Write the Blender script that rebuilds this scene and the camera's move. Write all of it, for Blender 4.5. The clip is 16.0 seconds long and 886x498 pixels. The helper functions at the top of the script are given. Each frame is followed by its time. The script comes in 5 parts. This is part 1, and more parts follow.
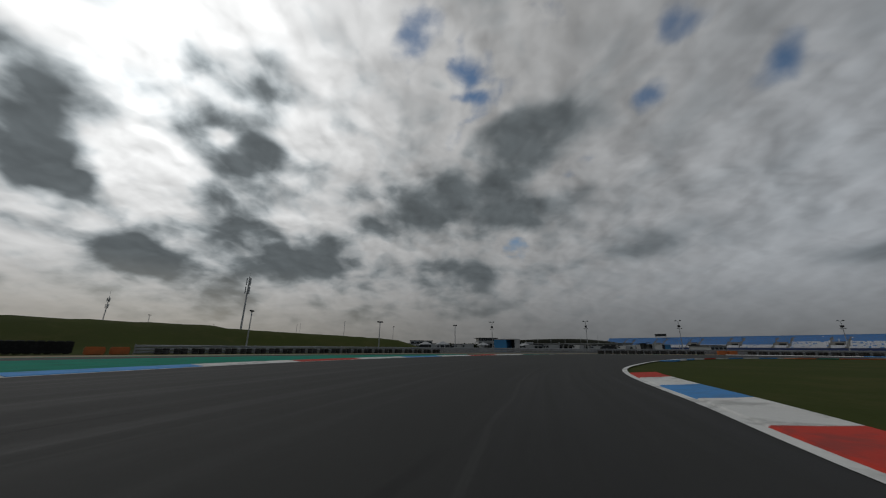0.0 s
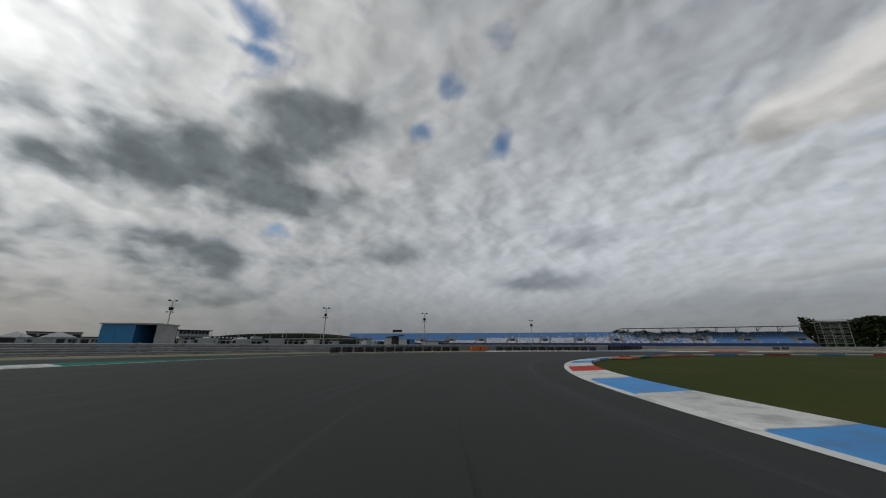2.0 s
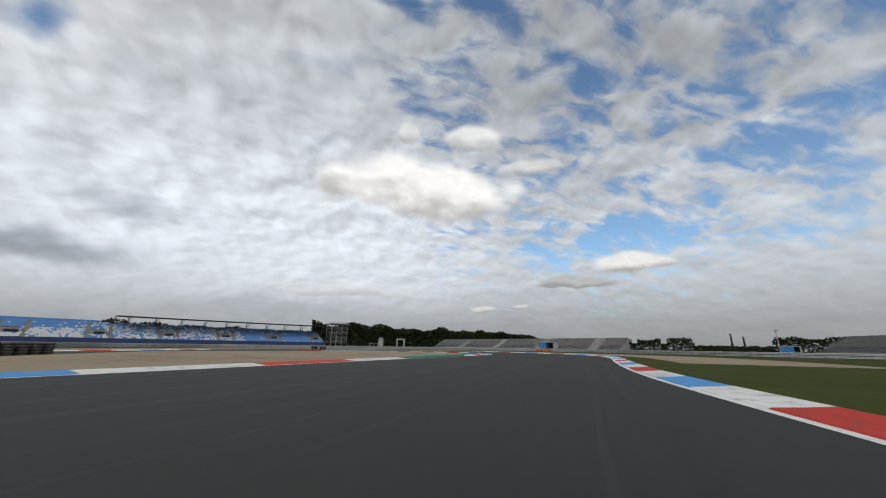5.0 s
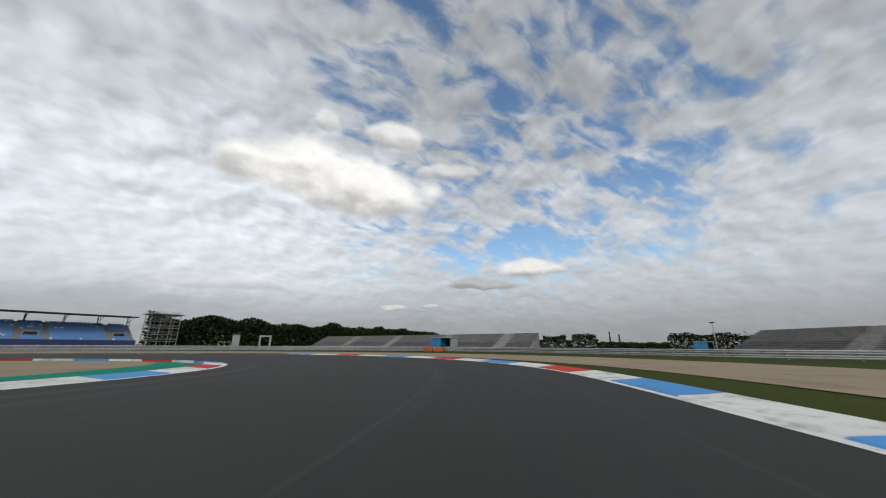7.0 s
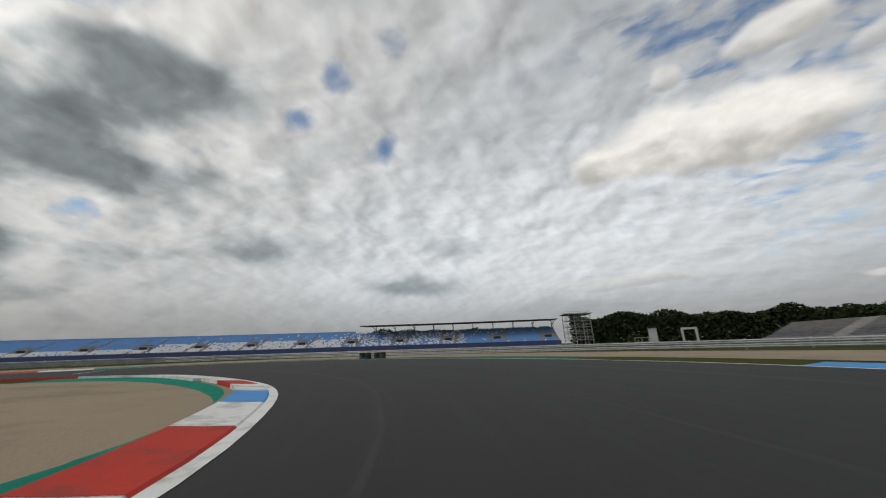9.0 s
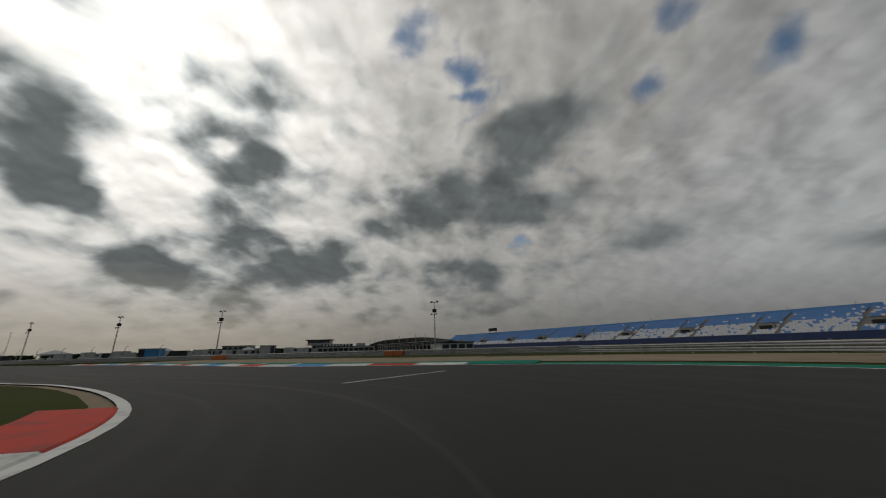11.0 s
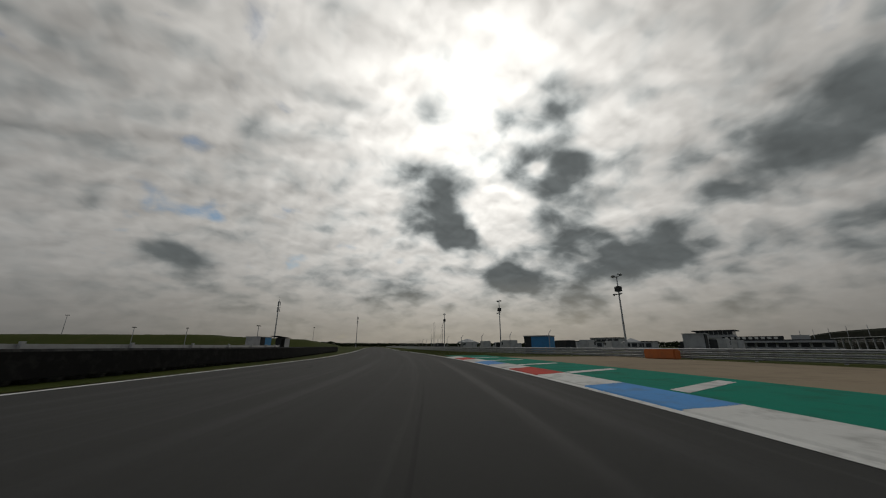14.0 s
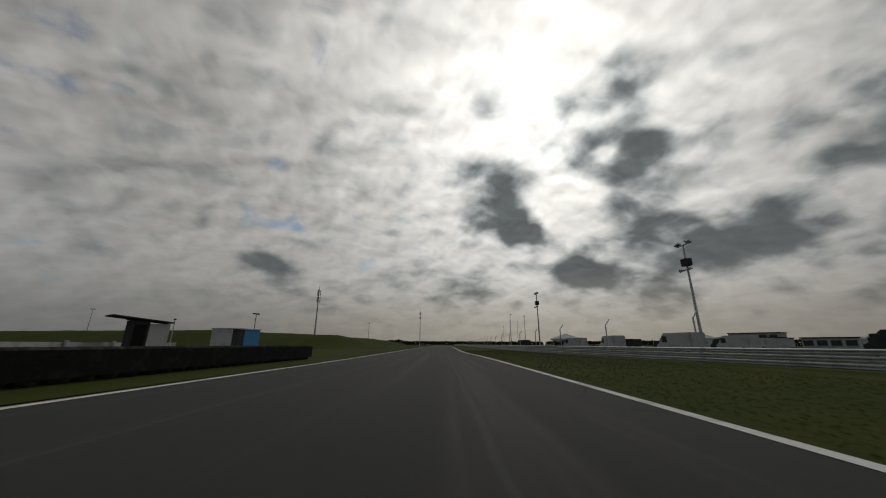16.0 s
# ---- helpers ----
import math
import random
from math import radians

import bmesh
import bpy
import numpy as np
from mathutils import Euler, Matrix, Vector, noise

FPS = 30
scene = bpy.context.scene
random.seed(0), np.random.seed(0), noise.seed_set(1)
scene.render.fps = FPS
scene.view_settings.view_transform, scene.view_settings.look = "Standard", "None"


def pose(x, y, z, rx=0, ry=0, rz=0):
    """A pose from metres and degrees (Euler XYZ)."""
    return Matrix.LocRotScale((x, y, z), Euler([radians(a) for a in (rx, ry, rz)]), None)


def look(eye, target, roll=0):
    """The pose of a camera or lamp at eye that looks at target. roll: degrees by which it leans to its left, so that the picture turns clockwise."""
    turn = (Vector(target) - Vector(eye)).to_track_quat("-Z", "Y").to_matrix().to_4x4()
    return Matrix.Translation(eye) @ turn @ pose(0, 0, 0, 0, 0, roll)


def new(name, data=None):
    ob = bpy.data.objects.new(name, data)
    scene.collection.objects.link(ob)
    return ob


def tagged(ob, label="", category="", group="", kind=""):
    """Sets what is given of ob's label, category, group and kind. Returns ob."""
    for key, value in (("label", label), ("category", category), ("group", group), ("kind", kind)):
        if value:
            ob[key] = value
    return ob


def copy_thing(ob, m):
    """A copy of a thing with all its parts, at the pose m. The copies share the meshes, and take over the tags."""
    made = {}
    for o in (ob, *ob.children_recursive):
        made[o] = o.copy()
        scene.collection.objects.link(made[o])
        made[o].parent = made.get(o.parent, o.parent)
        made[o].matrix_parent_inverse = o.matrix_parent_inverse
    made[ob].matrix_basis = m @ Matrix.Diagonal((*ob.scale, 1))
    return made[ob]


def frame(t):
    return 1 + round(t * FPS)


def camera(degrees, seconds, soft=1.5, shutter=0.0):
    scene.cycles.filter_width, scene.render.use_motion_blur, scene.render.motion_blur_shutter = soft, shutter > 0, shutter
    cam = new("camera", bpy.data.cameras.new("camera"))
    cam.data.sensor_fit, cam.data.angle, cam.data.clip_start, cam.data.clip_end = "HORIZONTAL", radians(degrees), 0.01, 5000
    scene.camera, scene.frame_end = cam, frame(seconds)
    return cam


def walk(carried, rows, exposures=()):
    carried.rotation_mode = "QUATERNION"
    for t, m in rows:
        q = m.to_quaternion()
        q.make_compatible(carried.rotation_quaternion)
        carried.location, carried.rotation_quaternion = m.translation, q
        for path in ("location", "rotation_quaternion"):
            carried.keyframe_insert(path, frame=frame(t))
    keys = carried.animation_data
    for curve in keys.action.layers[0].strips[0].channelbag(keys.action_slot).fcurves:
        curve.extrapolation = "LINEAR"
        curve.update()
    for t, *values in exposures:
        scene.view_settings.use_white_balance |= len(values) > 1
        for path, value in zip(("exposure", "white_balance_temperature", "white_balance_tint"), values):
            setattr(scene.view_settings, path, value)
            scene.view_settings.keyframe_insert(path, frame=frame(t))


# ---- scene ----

cam = camera(106.5, 16.0, soft=1.1, shutter=0.1)
EYE = 0.88   # height of the lens above the road


def aim(x, y, yaw, pitch, roll):
    a, b = radians(yaw), radians(pitch - 0.55)
    way = Vector((math.cos(a) * math.cos(b), math.sin(a) * math.cos(b), math.sin(b)))
    eye = Vector((x, y, EYE))
    return look(eye, eye + way * 10, roll)


# seconds, x, y, heading, tilt, lean
PATH = [
    (0.0, 3.63, -3.89, 7.48, 17.17, 0.46),
    (0.5, 11.46, -4.08, -3.96, 17.52, 0.07),
    (1.0, 19.17, -5.95, -14.86, 17.42, 0.0),
    (1.5, 26.73, -9.25, -25.04, 17.01, -0.53),
    (2.0, 34.22, -13.93, -33.64, 16.72, 0.18),
    (2.5, 40.99, -19.8, -43.92, 16.67, 0.85),
    (3.0, 46.49, -26.84, -55.23, 16.67, 0.86),
    (3.5, 50.3, -34.57, -67.9, 16.69, 0.77),
    (4.0, 52.21, -42.68, -80.68, 16.58, 0.78),
    (4.5, 52.33, -50.95, -93.19, 16.77, 0.47),
    (5.0, 51.13, -59.35, -102.97, 16.98, 0.79),
    (5.5, 48.11, -67.3, -116.1, 17.37, 1.15),
    (6.0, 43.11, -74.36, -130.92, 17.35, 1.03),
    (6.5, 37.4, -80.81, -131.37, 17.12, 0.71),
    (7.0, 32.79, -87.12, -118.27, 16.88, 0.31),
    (7.5, 30.41, -93.43, -106.51, 16.84, -0.1),
    (8.0, 29.8, -99.41, -94.34, 17.07, -0.56),
    (8.5, 30.62, -104.95, -77.4, 17.25, -1.59),
    (9.0, 33.06, -110.04, -55.82, 17.08, -1.86),
    (9.5, 37.24, -114.38, -38.52, 16.66, -1.9),
    (10.0, 42.77, -117.64, -25.98, 16.32, -1.89),
    (10.5, 48.75, -119.24, -10.42, 16.42, -1.84),
    (11.0, 54.43, -119.15, 8.28, 17.21, -1.59),
    (11.5, 59.27, -117.37, 24.82, 18.02, -1.38),
    (12.0, 63.76, -113.81, 40.24, 18.02, -1.07),
    (12.5, 67.96, -108.92, 50.35, 17.74, -0.6),
    (13.0, 71.8, -103.24, 55.46, 17.23, -0.21),
    (13.5, 75.36, -96.79, 58.88, 17.01, -0.18),
    (14.0, 78.7, -89.62, 63.01, 16.93, 0.11),
    (14.5, 82.04, -81.88, 66.99, 16.88, 0.34),
    (15.0, 85.15, -74.2, 70.29, 16.58, 0.17),
    (15.5, 87.98, -66.39, 72.56, 16.54, 0.04),
    (16.0, 90.62, -57.08, 74.42, 16.62, 0.16),
]
walk(cam, [(t, aim(*r)) for t, *r in PATH],
     exposures=[(0, -1.15, 6500, 10), (1.5, -0.75, 6500, 10), (2.5, -0.45, 6500, 10), (3.5, -0.22, 6500, 10), (4.5, 0.05, 6500, 10),
                (8.2, 0.08, 6600, 10), (10.3, -0.8, 6950, 10), (11.5, -1.1, 6950, 10), (16.0, -1.1, 6900, 10)])

# ---- sky and sun ----
SUN_AZ, SUN_EL = 57.0, 38.0
sun_way = Vector((math.cos(radians(SUN_AZ)) * math.cos(radians(SUN_EL)),
                  math.sin(radians(SUN_AZ)) * math.cos(radians(SUN_EL)), math.sin(radians(SUN_EL))))


class Graph:
    """A small shorthand for building node trees."""

    def __init__(self, tree):
        self.tree = tree
        tree.nodes.clear()

    def node(self, kind, ins=(), **props):
        n = self.tree.nodes.new(kind)
        for k, v in props.items():
            setattr(n, k, v)
        for key, v in dict(ins).items():
            if isinstance(v, bpy.types.NodeSocket):
                self.tree.links.new(v, n.inputs[key])
            else:
                n.inputs[key].default_value = v
        return n

    def math(self, op, a, b=0.0, c=0.0, clamp=False):
        return self.node("ShaderNodeMath", {0: a, 1: b, 2: c}, operation=op, use_clamp=clamp).outputs[0]

    def vec(self, op, a, b=(0, 0, 0)):
        n = self.node("ShaderNodeVectorMath", {0: a}, operation=op)
        if isinstance(b, bpy.types.NodeSocket):
            self.tree.links.new(b, n.inputs[3 if op == "SCALE" else 1])
        elif op == "SCALE":
            n.inputs[3].default_value = b
        else:
            n.inputs[1].default_value = b
        return n.outputs[1] if op in ("DOT_PRODUCT", "LENGTH", "DISTANCE") else n.outputs[0]

    def noise(self, vec, scale, detail=4.0, rough=0.55, distort=0.0):
        return self.node("ShaderNodeTexNoise", {"Vector": vec, "Scale": scale, "Detail": detail,
                                                "Roughness": rough, "Distortion": distort}).outputs["Fac"]

    def step(self, x, lo, hi, a=0.0, b=1.0):
        return self.node("ShaderNodeMapRange", {0: x, 1: lo, 2: hi, 3: a, 4: b}, interpolation_type="SMOOTHSTEP").outputs[0]

    def mix(self, f, a, b, blend="MIX"):
        n = self.node("ShaderNodeMix", {0: f}, data_type="RGBA", blend_type=blend)
        for i, v in ((6, a), (7, b)):
            if isinstance(v, bpy.types.NodeSocket):
                self.tree.links.new(v, n.inputs[i])
            else:
                n.inputs[i].default_value = (*v, 1.0)
        return n.outputs[2]


def direction(az, el):
    a, e = radians(az), radians(el)
    return Vector((math.cos(a) * math.cos(e), math.sin(a) * math.cos(e), math.sin(e)))


world = bpy.data.worlds.new("world")
scene.world = world
world.use_nodes = True
g = Graph(world.node_tree)
way = g.node("ShaderNodeTexCoord").outputs["Generated"]
nish = g.node("ShaderNodeTexSky", sky_type="NISHITA", sun_disc=False, sun_elevation=radians(SUN_EL),
              sun_rotation=radians(90 - SUN_AZ), altitude=10.0, air_density=1.2, dust_density=1.0).outputs[0]
blue = g.vec("MULTIPLY", nish, (0.100, 0.118, 0.130))
sep = g.node("ShaderNodeSeparateXYZ", {0: way})
up = g.math("MAXIMUM", sep.outputs[2], 0.0)
# the cloud sheet lies flat overhead, so its lumps shrink and flatten towards the horizon
over = g.vec("SCALE", way, g.math("DIVIDE", 1.0, g.math("ADD", up, 0.38)))
over = g.vec("MULTIPLY", over, (1.0, 1.0, 0.0))
swirl = g.node("ShaderNodeTexNoise", {"Vector": over, "Scale": 5.0, "Detail": 4.0}).outputs["Color"]
dome = g.vec("ADD", over, g.vec("SCALE", g.vec("SUBTRACT", swirl, (0.5, 0.5, 0.5)), 0.10))


def billow(vec, scale, smooth=0.6):
    """Rounded, cotton-like lumps: 1 in the middle of a lump."""
    n = g.node("ShaderNodeTexVoronoi", {"Vector": vec, "Scale": scale, "Smoothness": smooth}, feature="SMOOTH_F1")
    return g.math("SUBTRACT", 1.0, g.math("MULTIPLY", n.outputs["Distance"], 1.25))


def about(n, gain):
    """A noise centred on nought."""
    return g.math("MULTIPLY", g.math("SUBTRACT", n, 0.5), gain)


def swell(field, az, el, wide, high, tilt, amount):
    """Thickens (or, below nought, thins) the cloud round a direction; half width, half height and tilt in degrees."""
    c = direction(az, el)
    east = Vector((math.sin(radians(az)), -math.cos(radians(az)), 0))
    north = east.cross(c)
    k = radians(tilt)
    u, v = east * math.cos(k) + north * math.sin(k), north * math.cos(k) - east * math.sin(k)
    x = g.vec("DOT_PRODUCT", bent, tuple(u / math.sin(radians(wide))))
    y = g.vec("DOT_PRODUCT", bent, tuple(v / math.sin(radians(high))))
    r = g.math("MULTIPLY_ADD", x, x, g.math("MULTIPLY", y, y))
    r = g.math("ADD", r, g.math("MULTIPLY", g.math("LESS_THAN", g.vec("DOT_PRODUCT", way, tuple(c)), 0.3), 50.0))
    return g.math("MULTIPLY_ADD", g.math("POWER", 0.5, g.math("POWER", r, 1.35)), amount * 0.80, field)


sunny = g.vec("DOT_PRODUCT", way, tuple(sun_way))           # 1 towards the sun
lit = g.step(sunny, -0.15, 0.75)                            # 0 on the far side of the sky
near = g.math("POWER", g.math("MAXIMUM", sunny, 0.0), 7.0)
core = g.math("POWER", g.math("MAXIMUM", sunny, 0.0), 45.0)
# directions bent a little, so that no cloud keeps a smooth outline
curl = g.node("ShaderNodeTexNoise", {"Vector": way, "Scale": 6.0, "Detail": 3.0, "Roughness": 0.45}).outputs["Color"]
bent = g.vec("ADD", way, g.vec("SCALE", g.vec("SUBTRACT", curl, (0.5, 0.5, 0.5)), 0.115))
cells = g.noise(dome, 3.4, 4.0, 0.45)                       # masses of the cloud sheet
puffs = g.noise(g.vec("ADD", dome, (3.1, 8.2, 0)), 7.5, 3.5, 0.42)
wisps = g.noise(g.vec("ADD", dome, (1.7, 4.4, 0)), 24.0, 3.0, 0.5)
round_ = billow(dome, 8.5)
# rows of small ripples on the side away from the sun
rows_of = g.node("ShaderNodeMapping", {"Vector": dome, "Rotation": (0, 0, radians(20)), "Scale": (9.0, 21.0, 1.0)}, vector_type="POINT").outputs[0]
ripple = g.noise(rows_of, 1.0, 4.0, 0.5, 0.4)
rippled = g.step(g.vec("DOT_PRODUCT", way, tuple(direction(-128, 34))), 0.70, 0.96)
milky = g.step(g.vec("DOT_PRODUCT", way, tuple(direction(-66, 22))), 0.62, 0.96)     # a smooth, closed part of the sheet
quiet = g.math("MULTIPLY_ADD", lit, 0.45, 0.35)
lively = g.math("MULTIPLY", g.math("MULTIPLY_ADD", g.step(up, 0.04, 0.36), g.math("SUBTRACT", 1.0, quiet), quiet), g.math("MULTIPLY_ADD", lit, 0.40, 1.0))
lively = g.math("MULTIPLY", lively, g.math("SUBTRACT", 1.0, g.math("MULTIPLY", milky, 0.55)))
rough = g.math("ADD", about(cells, 1.35), about(puffs, 1.30))
rough = g.math("ADD", rough, g.math("ADD", about(wisps, 0.32), about(round_, 0.28)))
field = g.math("MULTIPLY_ADD", rough, lively, 0.50)
field = g.math("ADD", field, g.math("MULTIPLY", rippled, g.math("SUBTRACT", about(ripple, 1.5), 0.15)))
field = g.math("ADD", field, g.math("MULTIPLY", milky, 0.06))
field = g.math("ADD", field, g.step(up, 0.30, 0.08, 0.0, 0.10))
field = g.math("ADD", field, g.math("MULTIPLY", lit, 0.09))
field = swell(field, 42.9, 23.3, 5.3, 5.7, 60, 1.1)
field = swell(field, 48.4, 30.5, 2.8, 3.8, 80, 0.9)
field = swell(field, 40.2, 28.9, 3.9, 3.1, -20, 0.9)
field = swell(field, 45.1, 28.9, 1.3, 1.1, 0, -0.8)
field = swell(field, 62.3, 19.3, 5.2, 3.6, -10, 0.9)
field = swell(field, 67.2, 27.1, 6.9, 4.1, -20, 0.3)
field = swell(field, 35.2, 13.5, 8.9, 4, 0, 1.15)
field = swell(field, 27.8, 14.4, 5.3, 3, 10, 0.7)
field = swell(field, 45.3, 37.1, 5.1, 2, 15, 0.5)
field = swell(field, 50.2, 9, 5.1, 1.9, 0, 0.45)
field = swell(field, 74.7, 8.3, 6.6, 2.1, -5, 0.4)
field = swell(field, 102.2, 11.8, 3.5, 1.8, -5, 0.32)
field = swell(field, 100.9, 8.5, 3.3, 1.4, 0, 0.28)
field = swell(field, 98.7, 31.7, 4.1, 1.5, 10, 0.25)
field = swell(field, 2.9, 27.7, 12.6, 4.5, 30, 0.75)
field = swell(field, 15, 22.1, 6, 3.2, 10, 0.8)
field = swell(field, -12.4, 34.2, 6.6, 4.1, 25, 0.6)
field = swell(field, -6.1, 22.2, 7.7, 3, 10, 0.8)
field = swell(field, 6.6, 12, 8.5, 2.6, 5, 0.85)
field = swell(field, -26.4, 14, 6.4, 2.4, 3, 0.55)
field = swell(field, -48.8, 10.2, 5.5, 1.5, 5, 0.4)
field = swell(field, 50.3, 10.2, 4.2, 1.8, -5, 0.6)
field = swell(field, 40.8, 6.9, 4.6, 1.3, 0, 0.35)
field = swell(field, 20.4, 4.7, 4.3, 1.1, 0, 0.4)
field = swell(field, 22.9, 25.7, 3.5, 2.5, 30, 0.3)
field = swell(field, 60.5, 19.4, 4.3, 3.3, -10, 0.85)
field = swell(field, 64.6, 25.2, 4.7, 2.7, 0, 0.4)
field = swell(field, 51.2, 10.8, 3.7, 2.2, 0, 0.7)
field = swell(field, 4, 6.9, 5.5, 1.3, 0, 0.35)
field = swell(field, -40.2, 19.7, 9.8, 4.9, 10, 0.25)
field = swell(field, -5.5, 22.6, 11.8, 3, -3, 0.5)
field = swell(field, 1.5, 28.8, 7.5, 2.4, -8, 0.24)
field = swell(field, 0.9, 13.5, 2.9, 1.9, 0, 0.5)
field = swell(field, -0.5, 8.2, 4.5, 1.7, 0, 0.45)
field = swell(field, -24.1, 14.8, 8.3, 2, 5, 0.4)
field = swell(field, -52.1, 10, 8.5, 1.2, 3, 0.35)
field = swell(field, -59.8, 16.2, 6.5, 1.3, 0, 0.28)
field = swell(field, -75, 5.8, 12.5, 1.4, 0, 0.35)
field = swell(field, -49.7, 10.1, 7.5, 1.3, -3, 0.36)
field = swell(field, -57.9, 16.6, 7, 1.7, -6, 0.28)
field = swell(field, -58.4, 34.9, 4.6, 2, 0, 0.14)
field = swell(field, 102.8, 12, 3.8, 1.9, -5, 0.45)
field = swell(field, 131.5, 13.4, 1.9, 1.5, 0, 0.5)
field = swell(field, 118.2, 17.5, 7.1, 3.3, -15, 0.15)
field = swell(field, 126.5, 17.3, 6, 4.5, 0, 0.22)
field = swell(field, 13.8, 50.6, 2.7, 3.3, -60, -0.68)
field = swell(field, 3.4, 45.8, 2.7, 3.2, -50, -0.6)
field = swell(field, 0.9, 41.1, 2.4, 1.1, -20, -0.44)
field = swell(field, -43.7, 32, 2.6, 1.5, 0, -0.52)
field = swell(field, -28.4, 35.5, 2.5, 2.1, 20, -0.4)
field = swell(field, -34.8, 42.3, 2.4, 3.2, -10, -0.44)
field = swell(field, -45.8, 33.9, 1.8, 2, 0, -0.56)
field = swell(field, -43, 48.9, 2, 3.5, 80, -0.6)
field = swell(field, -38.3, 42.1, 2.3, 1.2, 20, -0.44)
field = swell(field, -30.3, 36.6, 2.5, 1.4, 15, -0.36)
field = swell(field, -5.9, 38.1, 1.3, 0.8, -40, -0.44)
field = swell(field, -99.4, 29.9, 1.9, 0.8, 0, -0.32)
field = swell(field, -49.8, 31.7, 1.6, 1.5, 0, -0.48)
field = swell(field, -99.1, 52.3, 8.6, 1.3, 0, -0.6)
field = swell(field, -92.8, 42.2, 5, 1.9, 30, -0.3)
field = swell(field, -150.9, 25.7, 13.2, 7.2, -8, -0.19)
field = swell(field, -133.8, 16.8, 10.4, 2.2, 8, -0.44)
field = swell(field, -120, 17.4, 4.3, 1.8, 20, -0.32)
field = swell(field, -133, 41.9, 6.2, 2.2, 10, -0.2)
field = swell(field, -74.1, 42.4, 4.7, 1.5, 10, -0.16)
field = swell(field, 113.4, 40.3, 6.9, 1, 14, -0.44)
field = swell(field, 120.7, 34.1, 4, 0.6, 20, -0.36)
field = swell(field, 100.4, 40.7, 1.7, 1.3, 0, -0.2)
field = swell(field, 8.8, 42.2, 4.4, 1, -10, -0.4)
field = swell(field, 126.8, 9.8, 7.5, 1, -5, -0.2)
field = swell(field, 51.3, 23.6, 2.3, 3.7, 70, -0.55)
field = swell(field, 49, 43.1, 4.9, 2.3, 0, -0.2)
field = swell(field, 61.4, 26.8, 5.5, 2.8, 40, 0.35)
field = swell(field, 45, 36.5, 4.9, 1.8, 10, 0.35)
field = swell(field, 33, 27.2, 3.1, 4.1, 70, 0.35)
field = swell(field, 101.8, 12.1, 4.8, 1.7, -5, 0.3)
field = swell(field, 70.9, 8.8, 5.6, 1.7, 0, 0.35)
field = swell(field, 43.3, 7.5, 4.1, 1.8, 0, 0.45)
field = swell(field, 50.1, 10.6, 3.6, 2.2, 0, 0.4)
veil = g.math("MULTIPLY", g.math("POWER", near, 3.0), 1.1)    # no blue shows through close to the sun
cover = g.step(g.math("ADD", g.math("MULTIPLY_ADD", lit, 0.14, field), veil), -0.14, 0.46)
thick = g.step(field, 0.42, 1.58)
# brightness of thin and of thick cloud: even away from the sun, glaring through and dark beneath against it
flat = g.math("SUBTRACT", 1.0, lit)
fair = g.math("ADD", g.math("MULTIPLY", flat, g.math("MULTIPLY", g.step(up, 0.28, 0.70, 1.0, 0.68), g.math("ADD", 0.57, g.math("MULTIPLY", milky, 0.20)))), g.math("MULTIPLY", lit, 0.68))
fair = g.math("ADD", fair, g.math("ADD", g.math("MULTIPLY", near, 1.5), g.math("MULTIPLY", core, 0.5)))
dull = g.math("ADD", g.math("MULTIPLY", flat, 0.33), g.math("MULTIPLY", lit, 0.235))
dull = g.math("ADD", dull, g.math("MULTIPLY", near, 0.06))
lum = g.math("ADD", g.math("MULTIPLY", fair, g.math("SUBTRACT", 1.0, thick)), g.math("MULTIPLY", dull, thick))
# lumps catch light on the side towards the sun
leeward = g.vec("ADD", dome, (-0.040 * sun_way.x, -0.040 * sun_way.y, 0.0))
relief = g.math("SUBTRACT", g.noise(g.vec("ADD", dome, (5.5, 1.2, 0)), 6.5, 3.0, 0.45), g.noise(g.vec("ADD", leeward, (5.5, 1.2, 0)), 6.5, 3.0, 0.45))
calm = g.step(up, 0.06, 0.42, 0.40, 1.0)                    # the far, low sheet shows less of its lumps
lum = g.math("MULTIPLY", lum, g.math("MULTIPLY_ADD", calm, g.math("ADD", g.math("MULTIPLY", relief, 1.5), g.math("ADD", about(puffs, 0.22), about(wisps, 0.22))), 1.0))
cast = g.mix(lit, g.mix(thick, (0.940, 1.0, 1.065), (0.885, 1.0, 1.095)), g.mix(thick, (0.99, 1.0, 1.0), (0.875, 1.0, 1.065)))
white = g.vec("MULTIPLY", g.node("ShaderNodeCombineXYZ", {0: lum, 1: lum, 2: lum}).outputs[0], cast)
sky = g.mix(cover, blue, white)


slight = g.vec("ADD", way, g.vec("SCALE", g.vec("SUBTRACT", curl, (0.5, 0.5, 0.5)), 0.04))


